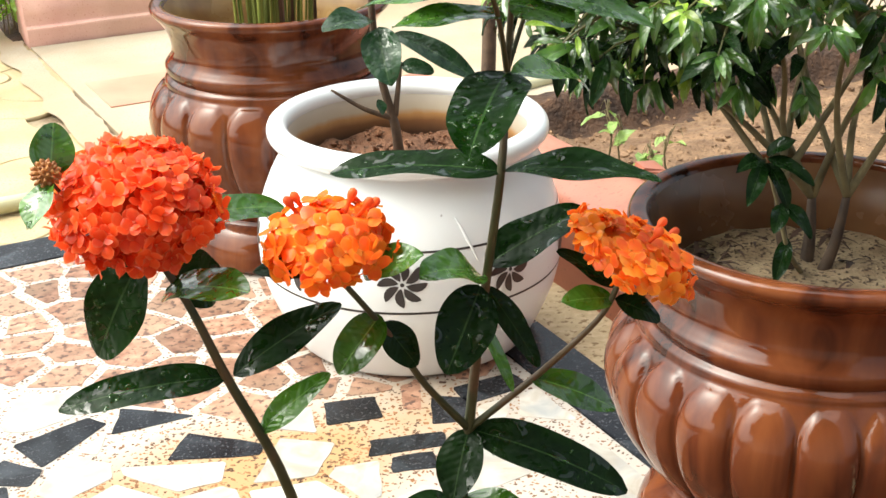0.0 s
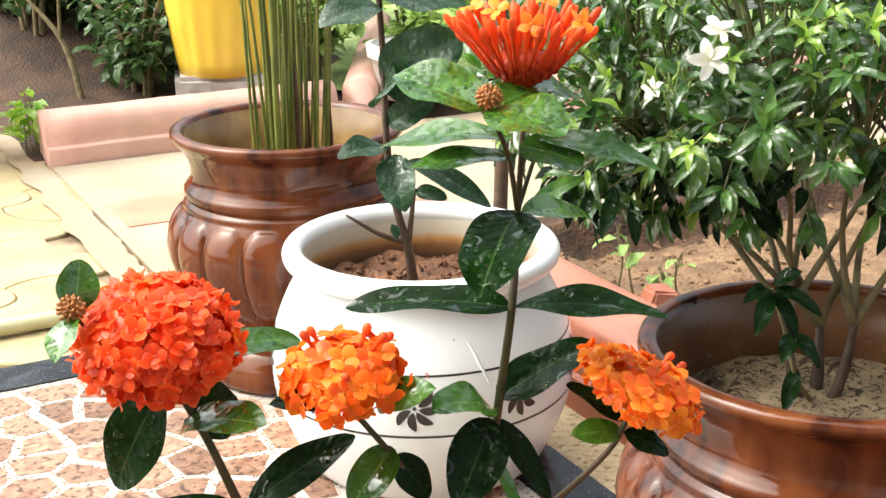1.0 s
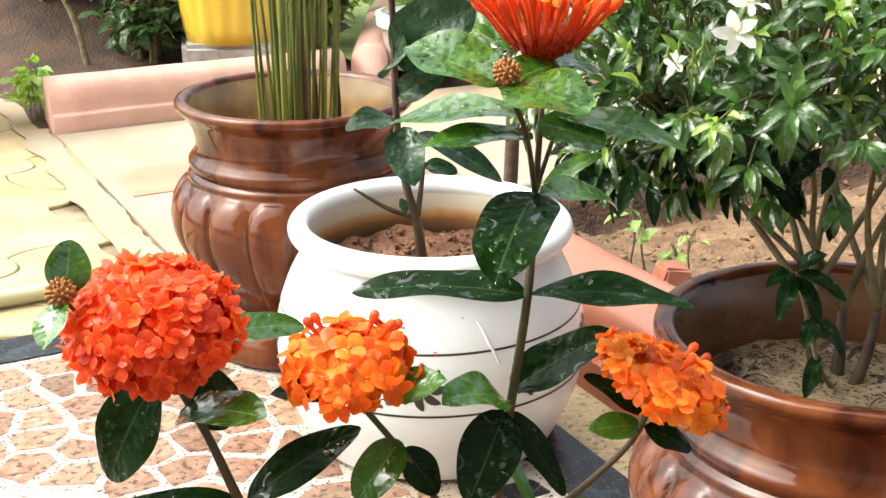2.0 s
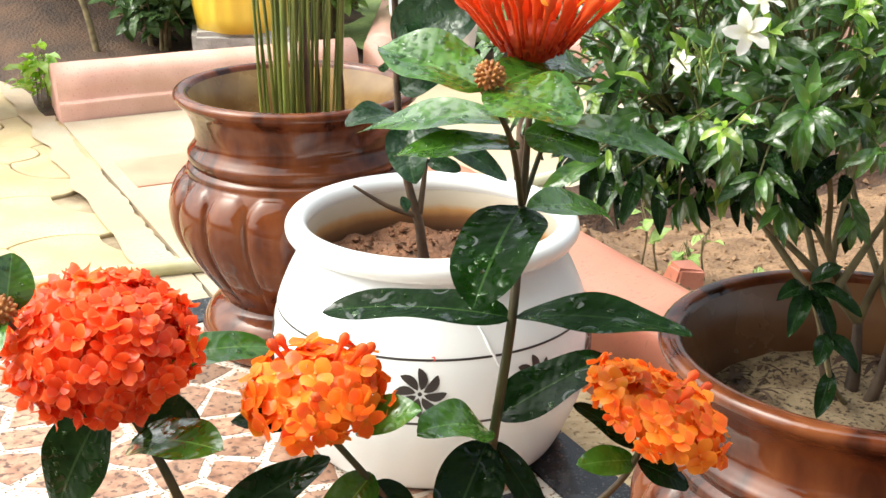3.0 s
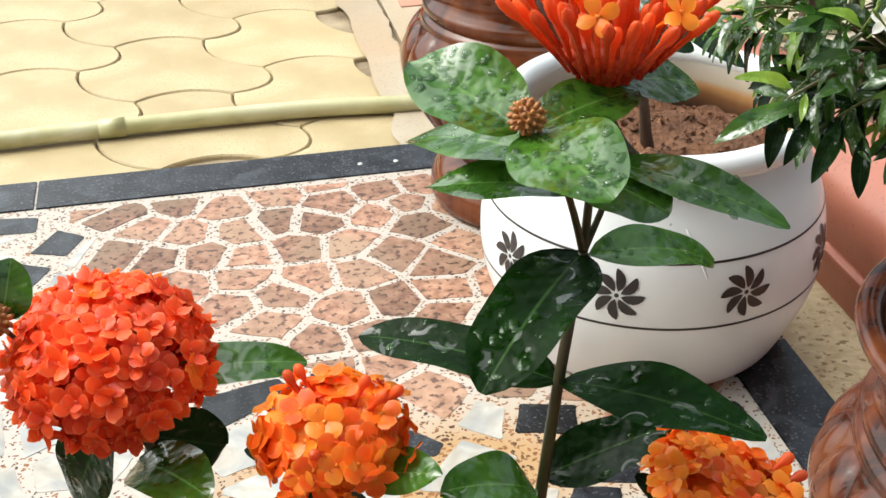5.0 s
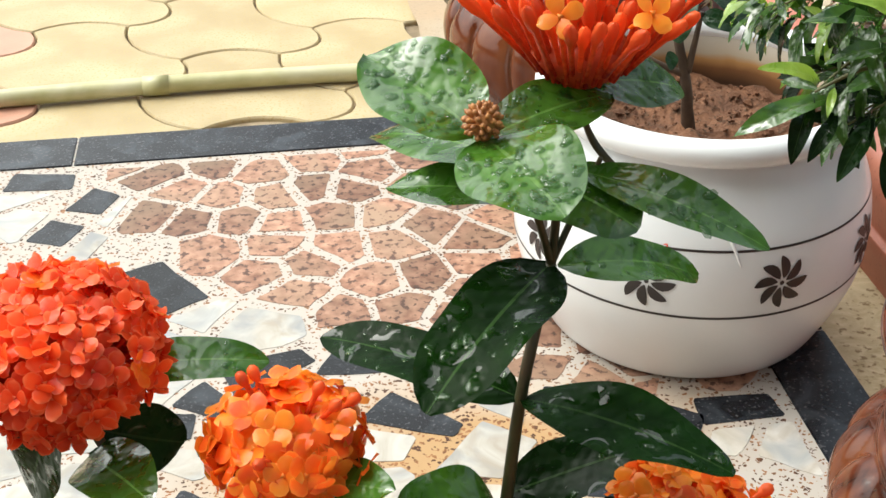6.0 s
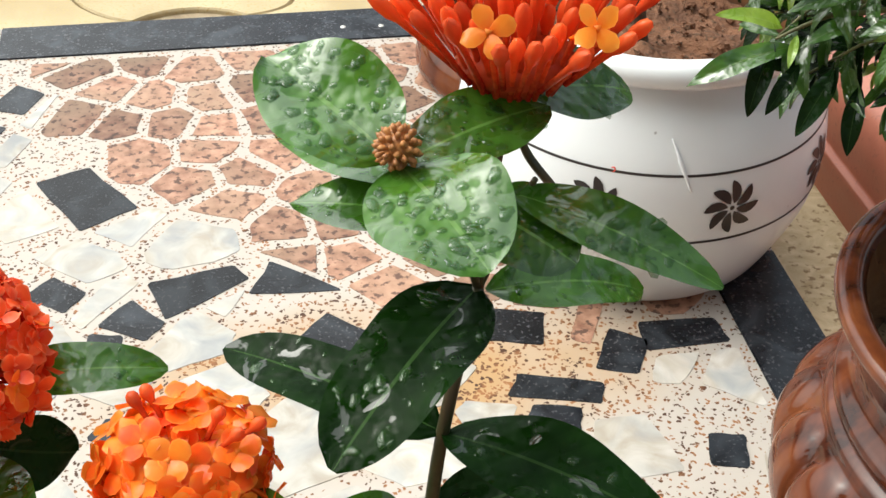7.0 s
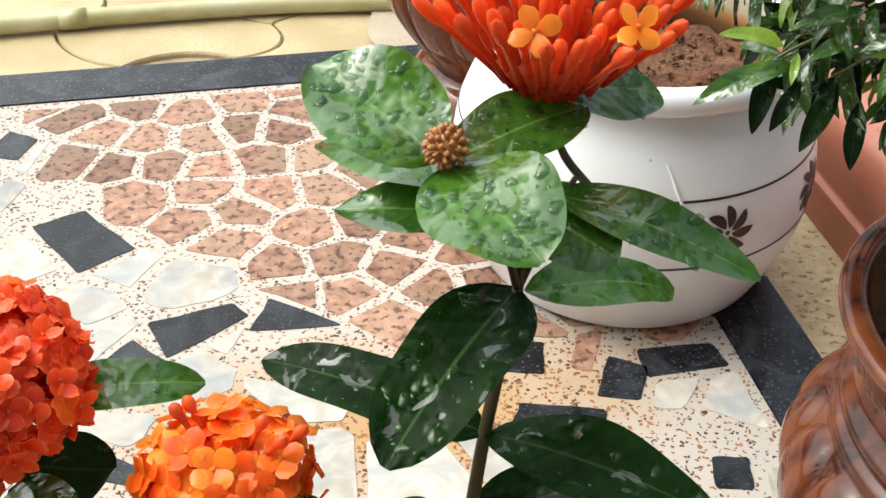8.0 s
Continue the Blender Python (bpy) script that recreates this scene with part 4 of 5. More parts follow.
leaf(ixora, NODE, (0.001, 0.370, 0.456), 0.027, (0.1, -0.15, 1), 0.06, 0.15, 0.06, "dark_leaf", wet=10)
# lower leaves of the main stem, most in the shade-darkened green
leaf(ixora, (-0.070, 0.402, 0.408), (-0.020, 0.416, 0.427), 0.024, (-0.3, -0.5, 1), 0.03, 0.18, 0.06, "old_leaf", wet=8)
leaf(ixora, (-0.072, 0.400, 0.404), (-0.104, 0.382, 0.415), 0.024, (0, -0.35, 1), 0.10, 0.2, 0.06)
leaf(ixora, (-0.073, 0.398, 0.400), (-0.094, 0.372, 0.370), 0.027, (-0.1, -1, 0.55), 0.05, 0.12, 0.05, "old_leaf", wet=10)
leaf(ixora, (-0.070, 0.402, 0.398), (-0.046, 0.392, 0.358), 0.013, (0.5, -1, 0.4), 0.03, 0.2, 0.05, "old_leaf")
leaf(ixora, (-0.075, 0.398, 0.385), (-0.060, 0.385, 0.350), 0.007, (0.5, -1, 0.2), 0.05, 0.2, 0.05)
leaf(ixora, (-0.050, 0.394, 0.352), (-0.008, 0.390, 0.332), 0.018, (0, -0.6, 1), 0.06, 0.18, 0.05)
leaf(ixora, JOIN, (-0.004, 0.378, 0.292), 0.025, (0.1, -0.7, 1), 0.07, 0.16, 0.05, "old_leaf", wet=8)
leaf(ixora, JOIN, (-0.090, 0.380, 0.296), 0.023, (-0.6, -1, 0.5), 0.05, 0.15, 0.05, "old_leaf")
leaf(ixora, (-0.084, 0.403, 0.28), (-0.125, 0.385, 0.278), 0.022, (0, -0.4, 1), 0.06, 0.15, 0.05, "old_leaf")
leaf(ixora, (-0.084, 0.403, 0.28), (-0.050, 0.375, 0.282), 0.022, (0, -0.4, 1), 0.06, 0.15, 0.05)
# leaves under the two orange heads
leaf(ixora, (-0.128, 0.388, 0.415), (-0.1025, 0.3765, 0.427), 0.018, (0.2, -0.6, 1), 0.08, 0.2, 0.05)
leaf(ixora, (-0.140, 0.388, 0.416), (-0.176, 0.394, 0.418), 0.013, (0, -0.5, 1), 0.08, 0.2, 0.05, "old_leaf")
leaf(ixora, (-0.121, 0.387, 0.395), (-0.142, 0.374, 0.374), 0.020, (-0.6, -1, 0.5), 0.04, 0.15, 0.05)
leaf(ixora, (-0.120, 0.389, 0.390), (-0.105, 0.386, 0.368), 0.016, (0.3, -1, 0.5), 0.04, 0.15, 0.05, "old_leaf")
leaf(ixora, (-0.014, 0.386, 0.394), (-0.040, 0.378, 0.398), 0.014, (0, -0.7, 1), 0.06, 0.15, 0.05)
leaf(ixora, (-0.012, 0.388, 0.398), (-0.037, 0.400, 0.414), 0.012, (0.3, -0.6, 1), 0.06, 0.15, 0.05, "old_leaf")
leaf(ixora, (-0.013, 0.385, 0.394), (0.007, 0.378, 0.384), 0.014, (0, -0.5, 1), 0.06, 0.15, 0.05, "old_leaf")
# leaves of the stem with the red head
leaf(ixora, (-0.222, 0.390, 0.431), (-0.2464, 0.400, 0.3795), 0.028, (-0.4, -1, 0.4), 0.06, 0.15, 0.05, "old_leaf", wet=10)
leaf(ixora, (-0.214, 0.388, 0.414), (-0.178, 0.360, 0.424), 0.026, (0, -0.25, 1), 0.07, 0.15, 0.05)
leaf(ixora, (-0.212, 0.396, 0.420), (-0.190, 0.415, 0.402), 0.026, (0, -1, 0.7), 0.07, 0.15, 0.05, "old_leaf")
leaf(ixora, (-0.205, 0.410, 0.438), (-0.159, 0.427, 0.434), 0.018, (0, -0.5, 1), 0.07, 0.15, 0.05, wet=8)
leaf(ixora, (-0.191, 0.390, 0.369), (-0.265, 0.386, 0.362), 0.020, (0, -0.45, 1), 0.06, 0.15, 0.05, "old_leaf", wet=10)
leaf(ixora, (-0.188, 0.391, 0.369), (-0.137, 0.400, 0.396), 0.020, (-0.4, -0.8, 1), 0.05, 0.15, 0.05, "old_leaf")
leaf(ixora, (-0.178, 0.391, 0.338), (-0.144, 0.396, 0.363), 0.014, (-0.4, -0.8, 1), 0.05, 0.15, 0.05)
leaf(ixora, (-0.255, 0.390, 0.470), (-0.252, 0.399, 0.490), 0.018, (0.3, -1, 0.3), 0.05, 0.2, 0.05, wet=8)
leaf(ixora, (-0.255, 0.386, 0.469), (-0.262, 0.370, 0.455), 0.016, (-0.6, -0.6, 1), 0.05, 0.2, 0.05, wet=8)

# flower heads
flower_head(ixora, "flower_head", "dense dome of wet red-orange florets", (-0.222, 0.397, 0.452), (0.0335, 0.032, 0.0245), (0.05, -0.25, 1), [RED, RED_CUPPED, ORANGE], [18, 12, 1], 265, -0.50, seed=3)
flower_head(ixora, "flower_head", "loose orange flower head with some red buds", (-0.142, 0.390, 0.430), (0.0240, 0.0225, 0.0138), (-0.05, -0.20, 1), [ORANGE, YELLOW, RED], [7, 4, 1], 104, -0.45, (SHORT_BUD, 6), seed=4, loose=0.15, core="orange_petal")
flower_head(ixora, "flower_head", "loose yellow-orange flower head leaning over", (-0.006, 0.384, 0.417), (0.0285, 0.0285, 0.0100), (0.45, -0.08, 1), [YELLOW, ORANGE], [5, 6], 104, -0.45, (SHORT_BUD, 3), seed=5, loose=0.13, core="orange_petal")

bm = bmesh.new()
lathe(bm, [(0.0015, -0.005), (0.008, -0.001), (0.0155, 0.006), (0.012, 0.012), (0.0005, 0.014)], 16)
cup = part("flower_head", bm, "bud_red", ixora, "fan of long red buds with five open florets")
cup.location = CUP
r9 = random.Random(11)
for i in range(72):
    f = (i + 0.5) / 72
    tilt = radians(45) * f ** 0.8
    a = i * 2.39996
    d = Vector((math.sin(tilt) * math.cos(a) * 1.05, math.sin(tilt) * math.sin(a), math.cos(tilt))) + Vector((r9.uniform(-.09, .09), r9.uniform(-.09, .09), 0))
    rho = 0.0165 * math.sqrt(f)
    L = 0.0355 * r9.uniform(0.84, 1.08) * (1.0 - 0.10 * f) if i % 4 else 0.027 * r9.uniform(0.8, 1.1)
    place_mesh("bud", BUD, cup, Matrix.Translation((rho * math.cos(a), rho * math.sin(a), -0.001 + 0.008 * f * f)) @ toward(d) @ Matrix.Diagonal((1, 1, L / 0.030, 1)))
for x, y, z, d in ((-0.004, -0.0315, 0.0295, (-.1, -1, .75)), (0.0195, -0.0235, 0.029, (.5, -.8, .7)), (-0.015, -0.008, 0.033, (-.5, -.6, 1)), (0.009, -0.002, 0.036, (.2, -.5, 1)), (-0.022, 0.008, 0.032, (-.6, -.2, 1))):
    place_mesh("floret", OPEN_YELLOW, cup, Matrix.Translation((x, y, z)) @ toward(d, 0.4) @ Matrix.Diagonal((0.95, 0.95, 0.95, 1)))
seed_head(ixora, TOPBUD + Vector((0, -0.001, 0.001)), 0.0063, "brown knob of spent stalks")
seed_head(ixora, (-0.256, 0.387, 0.472), 0.0068, "brown knob of spent stalks")

# ---- sapling in the white pot ----
sapling = thing("potted_sapling", "young sapling with dark leaves in the white pot", "plant")
stem("stem", [(-0.007, 1.155, 0.185), (-0.010, 1.153, 0.205), (-0.014, 1.151, 0.235), (-0.027, 1.151, 0.287), (-0.034, 1.151, 0.352), (-0.036, 1.151, 0.44), (-0.040, 1.151, 0.53)], [0.0068, 0.0056, 0.0048, 0.0040, 0.0036, 0.0033, 0.003], "dark woody stem", "bark", sapling)
stem("branch", [(-0.014, 1.151, 0.240), (-0.045, 1.148, 0.253), (-0.079, 1.146, 0.276)], [0.0035, 0.0026, 0.0012], "bare broken twig", "bark", sapling)
stem("branch", [(-0.013, 1.151, 0.243), (-0.010, 1.15, 0.268), (-0.006, 1.15, 0.300)], [0.0035, 0.0028, 0.002], "", "bark", sapling)
for base, tip, w, up in (((-0.034, 1.15, 0.345), (-0.087, 1.12, 0.343), 0.036, (0, -0.4, 1)), ((-0.030, 1.145, 0.338), (-0.024, 1.10, 0.290), 0.040, (-.2, -1, .5)), ((-0.006, 1.15, 0.297), (0.027, 1.14, 0.290), 0.018, (0, -1, .8)),
                         ((-0.012, 1.15, 0.33), (0.070, 1.12, 0.283), 0.026, (.3, -1, .7)), ((-0.035, 1.15, 0.405), (0.040, 1.12, 0.462), 0.070, (-.4, -1, .5)), ((-0.036, 1.15, 0.40), (-0.028, 1.10, 0.425), 0.05, (0, -1, .6)),
                         ((-0.038, 1.15, 0.49), (-0.10, 1.12, 0.475), 0.05, (0, -.5, 1)), ((-0.038, 1.15, 0.50), (0.045, 1.12, 0.49), 0.06, (0, -.6, 1)), ((-0.033, 1.15, 0.37), (0.012, 1.13, 0.395), 0.03, (-.3, -1, .4)),
                         ((-0.040, 1.15, 0.53), (-0.02, 1.10, 0.545), 0.05, (0, -.6, 1)), ((-0.03, 1.15, 0.262), (-0.028, 1.14, 0.248), 0.012, (.5, -1, .2))):
    leaf(sapling, base, tip, w, up, 0.08, 0.25, 0.06, "sapling_leaf")

# ---- reeds in the brown pot behind ----
reeds = thing("reed_clump", "clump of tall upright green reed stalks", "plant", (BACK_POT[0], BACK_POT[1], 0.245))
r2 = random.Random(21)
for i in range(30):
    a, rad = i * 2.4, 0.004 + 0.040 * math.sqrt(i / 30)
    bx, by = rad * math.cos(a) * 1.15 + 0.004, rad * math.sin(a) * 0.8
    fan = r2.uniform(0.2, 1.5)
    tx, ty = bx * (1 + fan) + r2.uniform(-.04, .04), by * (1 + fan) + r2.uniform(-.02, .02)
    h, w = r2.uniform(0.42, 0.62), (r2.uniform(0.0015, 0.0026) if i % 7 else 0.0046)
    bm = bmesh.new()
    tube(bm, [(bx, by, -0.01), (bx + (tx - bx) * .35 + r2.uniform(-.004, .004), by + (ty - by) * .35, h * .45), (tx, ty, h)], [w, w * .8, w * .3], 7, 5)
    part("stalk", bm, "reed", reeds)
for x, y, h, lean in ((0.022, -0.02, 0.12, 0.02), (0.05, 0.0, 0.09, 0.035), (0.012, -0.03, 0.16, -0.01)):
    bm = bmesh.new()
    leaf_bm(bm, h, 0.007, 0.03, 0.9, 0.05, "lance", 8, 4)
    ob = part("dry_sheath", bm, "dead_sheath", reeds, "withered brown sheath")
    ob.matrix_local = aim((x, y, -0.004), (lean, 0, 1), (0, -1, 0))

# ---- shrub in the brown pot at the side ----
shrub = thing("flowering_shrub", "bushy shrub with narrow glossy leaves and white flowers", "plant")
r3 = random.Random(33)
ROOT = Vector((0.252, 0.732, 0.226))
LEAVES = []
SIZES = ((0.029, 0.0080, "shrub_leaf"), (0.034, 0.0088, "shrub_leaf"), (0.024, 0.0072, "shrub_leaf"), (0.024, 0.0068, "young_leaf"), (0.034, 0.0102, "old_leaf"))
for L, w, mt in SIZES:
    bm = bmesh.new()
    leaf_bm(bm, L, w, r3.uniform(0.08, 0.18), 0.5, 0.12, "lance", 6, 2, r3.uniform(0, 5))
    LEAVES.append(link("leaf", bm, mt))
tips = []
CROWN, SPREAD = Vector((0.235, 0.785, 0.508)), Vector((0.25, 0.21, 0.155))
while len(tips) < 380:
    d = Vector((r3.uniform(-1, 1), r3.uniform(-1, 1), r3.uniform(-1, 1)))
    if 0.35 < d.length < 1 and not (d.z < -0.35 and math.hypot(d.x, d.y) < 0.45):
        p = CROWN + Vector((d.x * SPREAD.x, d.y * SPREAD.y, d.z * SPREAD.z))
        if p.y > 0.60 and all((p - q).length > 0.0205 for q in tips) and not (p.y < 0.66 and p.x < 0.06):
            tips.append(p)
            if len(tips) > 379:
                break
low = 0
while low < 16:
    d = Vector((r3.uniform(-1, 1), r3.uniform(-1, 1), r3.uniform(-1, 1)))
    p = Vector((0.165 + 0.125 * d.x, 0.755 + 0.050 * d.y, 0.408 + 0.16 * max(0.0, d.x - 0.3) * 0.3 + 0.045 * d.z))
    if d.length < 1 and all((p - q).length > 0.017 for q in tips):
        tips.append(p)
        low += 1
trunks = []
FORKS = []
for x, y, h, rad in ((-0.012, -0.004, 0.075, 0.0048), (0.006, 0.006, 0.055, 0.0052), (0.013, -0.006, 0.065, 0.0046)):
    foot, fork = ROOT + Vector((x * 0.6, y, -0.012)), ROOT + Vector((x * 2.2, y * 2.2 + 0.012, h))
    stem("trunk", [foot, foot.lerp(fork, 0.5) + Vector((x * 0.3, 0, 0)), fork], [rad * 1.25, rad * 0.95, rad * 0.62], "dark ridged trunk", "bark", shrub)
    FORKS.append(fork)
for k in range(12):
    a = k * 2.4
    top = CROWN + Vector((0.14 * math.cos(a), 0.12 * math.sin(a), r3.uniform(-0.06, 0.0)))
    base = FORKS[k % 3]
    mid = base.lerp(top, 0.5) + Vector((r3.uniform(-.02, .02), r3.uniform(-.02, .02), 0.01))
    stem("stem", [base, base.lerp(mid, 0.5) + Vector((r3.uniform(-.010, .010), r3.uniform(-.010, .010), 0)), mid, top], [0.0034, 0.0026, 0.0019, 0.0011], "", "pale_bark", shrub)
    trunks.append((base, mid, top))
twigs, far_leaves, near = bmesh.new(), bmesh.new(), 0
tips.sort(key=lambda p: p.y)
for p in tips:
    b, m_, t_ = min(trunks, key=lambda q: (q[2] - p).length)
    start = m_.lerp(t_, r3.uniform(0.2, 0.9))
    bend = start.lerp(p, 0.55) + Vector((0, 0, 0.02))
    tube(twigs, [start, bend, p], [0.0013, 0.0009, 0.0006], 5, 3, False)
    out = (p - CROWN)
    out = (Vector((out.x, out.y, out.z * 0.7 + 0.05))).normalized()
    young = r3.random() < 0.5
    n = r3.randint(10, 15)
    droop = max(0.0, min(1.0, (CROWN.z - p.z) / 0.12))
    for j in range(n):
        a = j * 2.4 + r3.uniform(-.5, .5)
        f = j / n
        side = toward(out) @ Vector((math.cos(a), math.sin(a), 0))
        d = (side * (0.65 + 0.4 * f) + out * (0.65 - 0.5 * f) + Vector((r3.uniform(-.3, .3), r3.uniform(-.3, .3), 0.05 - 0.35 * f - 0.8 * droop + r3.uniform(-.25, .25)))).normalized()
        base = p - out * 0.030 * f if j % 3 else p.lerp(bend, min(1.0, f * 1.2))
        up = (out * 0.8 + Vector((0, -0.2, 0.8)) - d * 0.1)
        size = r3.uniform(0.7, 1.2) * (0.75 + 0.35 * f)
        m = aim(base, d, up) @ Matrix.Diagonal((size, size, size, 1))
        pick = 3 if young and f < 0.4 else r3.randrange(3)
        # some low hanging leaves take the green with shade painted in
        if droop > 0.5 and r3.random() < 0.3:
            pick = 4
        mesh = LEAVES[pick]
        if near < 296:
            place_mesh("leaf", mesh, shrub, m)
            near += 1
        else:
            L, w = SIZES[pick][:2]
            leaf_bm(far_leaves, L, w, 0.1, 0.5, 0.1, "lance", 5, 2, a, m)
            if pick > 2:
                far_leaves.faces.ensure_lookup_table()
                for fc in far_leaves.faces[-10:]:
                    fc.material_index = pick - 2
part("twig_work", twigs, "twig", shrub, "thin forked twigs", kind="stuff")
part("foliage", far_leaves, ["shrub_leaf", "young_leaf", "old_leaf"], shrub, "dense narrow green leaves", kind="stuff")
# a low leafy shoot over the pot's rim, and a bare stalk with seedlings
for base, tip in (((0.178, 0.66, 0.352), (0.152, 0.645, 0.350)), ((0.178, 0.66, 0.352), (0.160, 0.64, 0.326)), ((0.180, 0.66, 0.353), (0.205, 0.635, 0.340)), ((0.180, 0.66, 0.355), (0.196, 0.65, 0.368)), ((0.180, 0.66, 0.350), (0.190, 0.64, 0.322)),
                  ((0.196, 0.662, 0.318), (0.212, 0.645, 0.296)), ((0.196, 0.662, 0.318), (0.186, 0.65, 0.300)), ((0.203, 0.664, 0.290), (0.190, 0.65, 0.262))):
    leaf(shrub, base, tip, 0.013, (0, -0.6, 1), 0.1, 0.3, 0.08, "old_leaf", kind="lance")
stem("stem", [ROOT, (0.205, 0.665, 0.28), (0.192, 0.662, 0.318), (0.179, 0.66, 0.353)], [0.0022, 0.0018, 0.0014, 0.0010], "", "pale_bark", shrub)

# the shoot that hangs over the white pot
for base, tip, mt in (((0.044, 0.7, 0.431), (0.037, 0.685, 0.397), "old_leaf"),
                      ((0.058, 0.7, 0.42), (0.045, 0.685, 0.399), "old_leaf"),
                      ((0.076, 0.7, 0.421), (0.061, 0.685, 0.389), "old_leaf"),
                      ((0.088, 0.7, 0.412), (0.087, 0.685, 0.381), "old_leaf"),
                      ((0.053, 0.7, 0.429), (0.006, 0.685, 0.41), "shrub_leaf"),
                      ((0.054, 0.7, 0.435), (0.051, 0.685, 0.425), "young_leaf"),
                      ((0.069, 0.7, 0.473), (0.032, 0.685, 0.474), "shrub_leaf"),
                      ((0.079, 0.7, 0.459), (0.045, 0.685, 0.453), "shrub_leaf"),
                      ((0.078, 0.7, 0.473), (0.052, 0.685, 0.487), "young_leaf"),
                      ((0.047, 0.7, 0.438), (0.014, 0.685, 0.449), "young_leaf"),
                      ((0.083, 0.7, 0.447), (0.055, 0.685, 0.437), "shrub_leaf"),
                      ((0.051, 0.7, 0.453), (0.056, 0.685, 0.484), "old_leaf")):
    wide = 0.30 if mt == "old_leaf" else 0.25
    leaf(shrub, base, tip, (Vector(tip) - Vector(base)).length * wide, (-0.1, -0.7, 1) if tip[2] > base[2] - 0.02 else (-0.3, -1, 0.3), 0.10, 0.3, 0.08, mt, kind="lance")
stem("branch", [(0.045, 0.702, 0.431), (0.053, 0.702, 0.437), (0.068, 0.702, 0.446), (0.083, 0.702, 0.449), (0.16, 0.75, 0.440), (0.19, 0.76, 0.40)], [0.0007, 0.0009, 0.0012, 0.0014, 0.0018, 0.002], "", "twig", shrub)


def white_flower(at, d, size=1.0):
    bm = bmesh.new()
    tube(bm, [(0, 0, -0.02), (0, 0, -0.008), (0, 0, 0)], [0.0008, 0.001, 0.0022], 6, 2)
    fl = part("flower", bm, "pale_garden_leaf", shrub, "white pinwheel flower")
    fl.matrix_local = Matrix.Translation(at) @ toward(d, 0.6) @ Matrix.Diagonal((size, size, size, 1))
    for k in range(5):
        bm = bmesh.new()
        leaf_bm(bm, 0.0150, 0.0082, 0.06, 0.2, 0.12, "ovate", 6, 4, k)
        ob = part("petal", bm, "white_petal", fl)
        a = 2 * math.pi * k / 5
        ob.matrix_local = aim((0, 0, 0.0005), (math.cos(a), math.sin(a), 0.12), (0.35 * -math.sin(a), 0.35 * math.cos(a), 1))


white_flower((0.100, 0.598, 0.527), (-0.3, -1, 0.5), 0.95)
white_flower((0.108, 0.604, 0.543), (0.1, -0.6, 1), 0.9)
white_flower((0.180, 0.62, 0.562), (0.3, -0.4, 1), 0.9)
white_flower((0.070, 0.612, 0.508), (-0.6, -0.5, 0.5), 0.55)

# unopened buds beside the white flowers, and dead leaf bits on the pot's soil
for k in range(14):
    at = Vector((0.072, 0.610, 0.508)) + Vector((r3.uniform(-.012, .022), r3.uniform(-.01, .01), r3.uniform(-.008, .014)))
    bm = bmesh.new()
    tube(bm, [(0, 0, -0.014), (0, 0, -0.004), (0, 0, 0), (0, 0, 0.004)], [0.0004, 0.0005, 0.0011, 0.0003], 6, 2)
    ob = part("flower_bud", bm, "pale_garden_leaf", shrub, "tiny pale green bud")
    ob.matrix_local = Matrix.Translation(at) @ toward((r3.uniform(-.7, .7), r3.uniform(-.6, .2), 0.8))
litter = bmesh.new()
for k in range(130):
    a, rad = (r3.uniform(0, 6.28), 0.103 * math.sqrt(r3.uniform(0.05, 1))) if k % 2 else (r3.gauss(2.6, 0.5), r3.uniform(0.072, 0.106))
    m = Matrix.Translation((SIDE_POT[0] + rad * math.cos(a), SIDE_POT[1] + rad * math.sin(a), 0.2355)) @ Matrix.Rotation(r3.uniform(0, 6), 4, "Z") @ Matrix.Rotation(r3.uniform(-.4, .4), 4, "X")
    leaf_bm(litter, r3.uniform(0.004, 0.022) if k % 3 else 0.030, r3.uniform(0.0015, 0.005), 0.15, 0.5, 0.2, "lance", 4, 2, a, m)
ob = new("leaf_litter", link("leaf_litter", litter, "dead_sheath"))
tagged(ob, "dry dark leaf bits scattered on the pot's soil", "leaf litter", kind="stuff")


# ---- hose, buckets and background planting ----
hose = thing("garden_hose", "pale green garden hose lying on the pavers", "hose")
bm = bmesh.new()
tube(bm, [(*uv_xy(u, v), PAVE_Z + 0.013) for u, v in ((-1.7, 1.47), (-1.0, 1.62), (-0.45, 1.667), (-0.155, 1.685), (0.09, 1.687), (0.25, 1.672), (0.42, 1.665), (0.60, 1.76), (0.90, 1.80), (1.3, 1.86), (1.9, 1.80))], [0.012, 0.012], 14, 8)
part("tube", bm, "hose", hose)
bm = bmesh.new()
jx, jy = uv_xy(-0.155, 1.685)
tube(bm, [(jx - 0.016, jy - 0.0055, PAVE_Z + 0.013), (jx + 0.016, jy + 0.0055, PAVE_Z + 0.013)], [0.0136, 0.0136], 14, 1)
part("joint", bm, "hose", hose, "bulged hose joint")


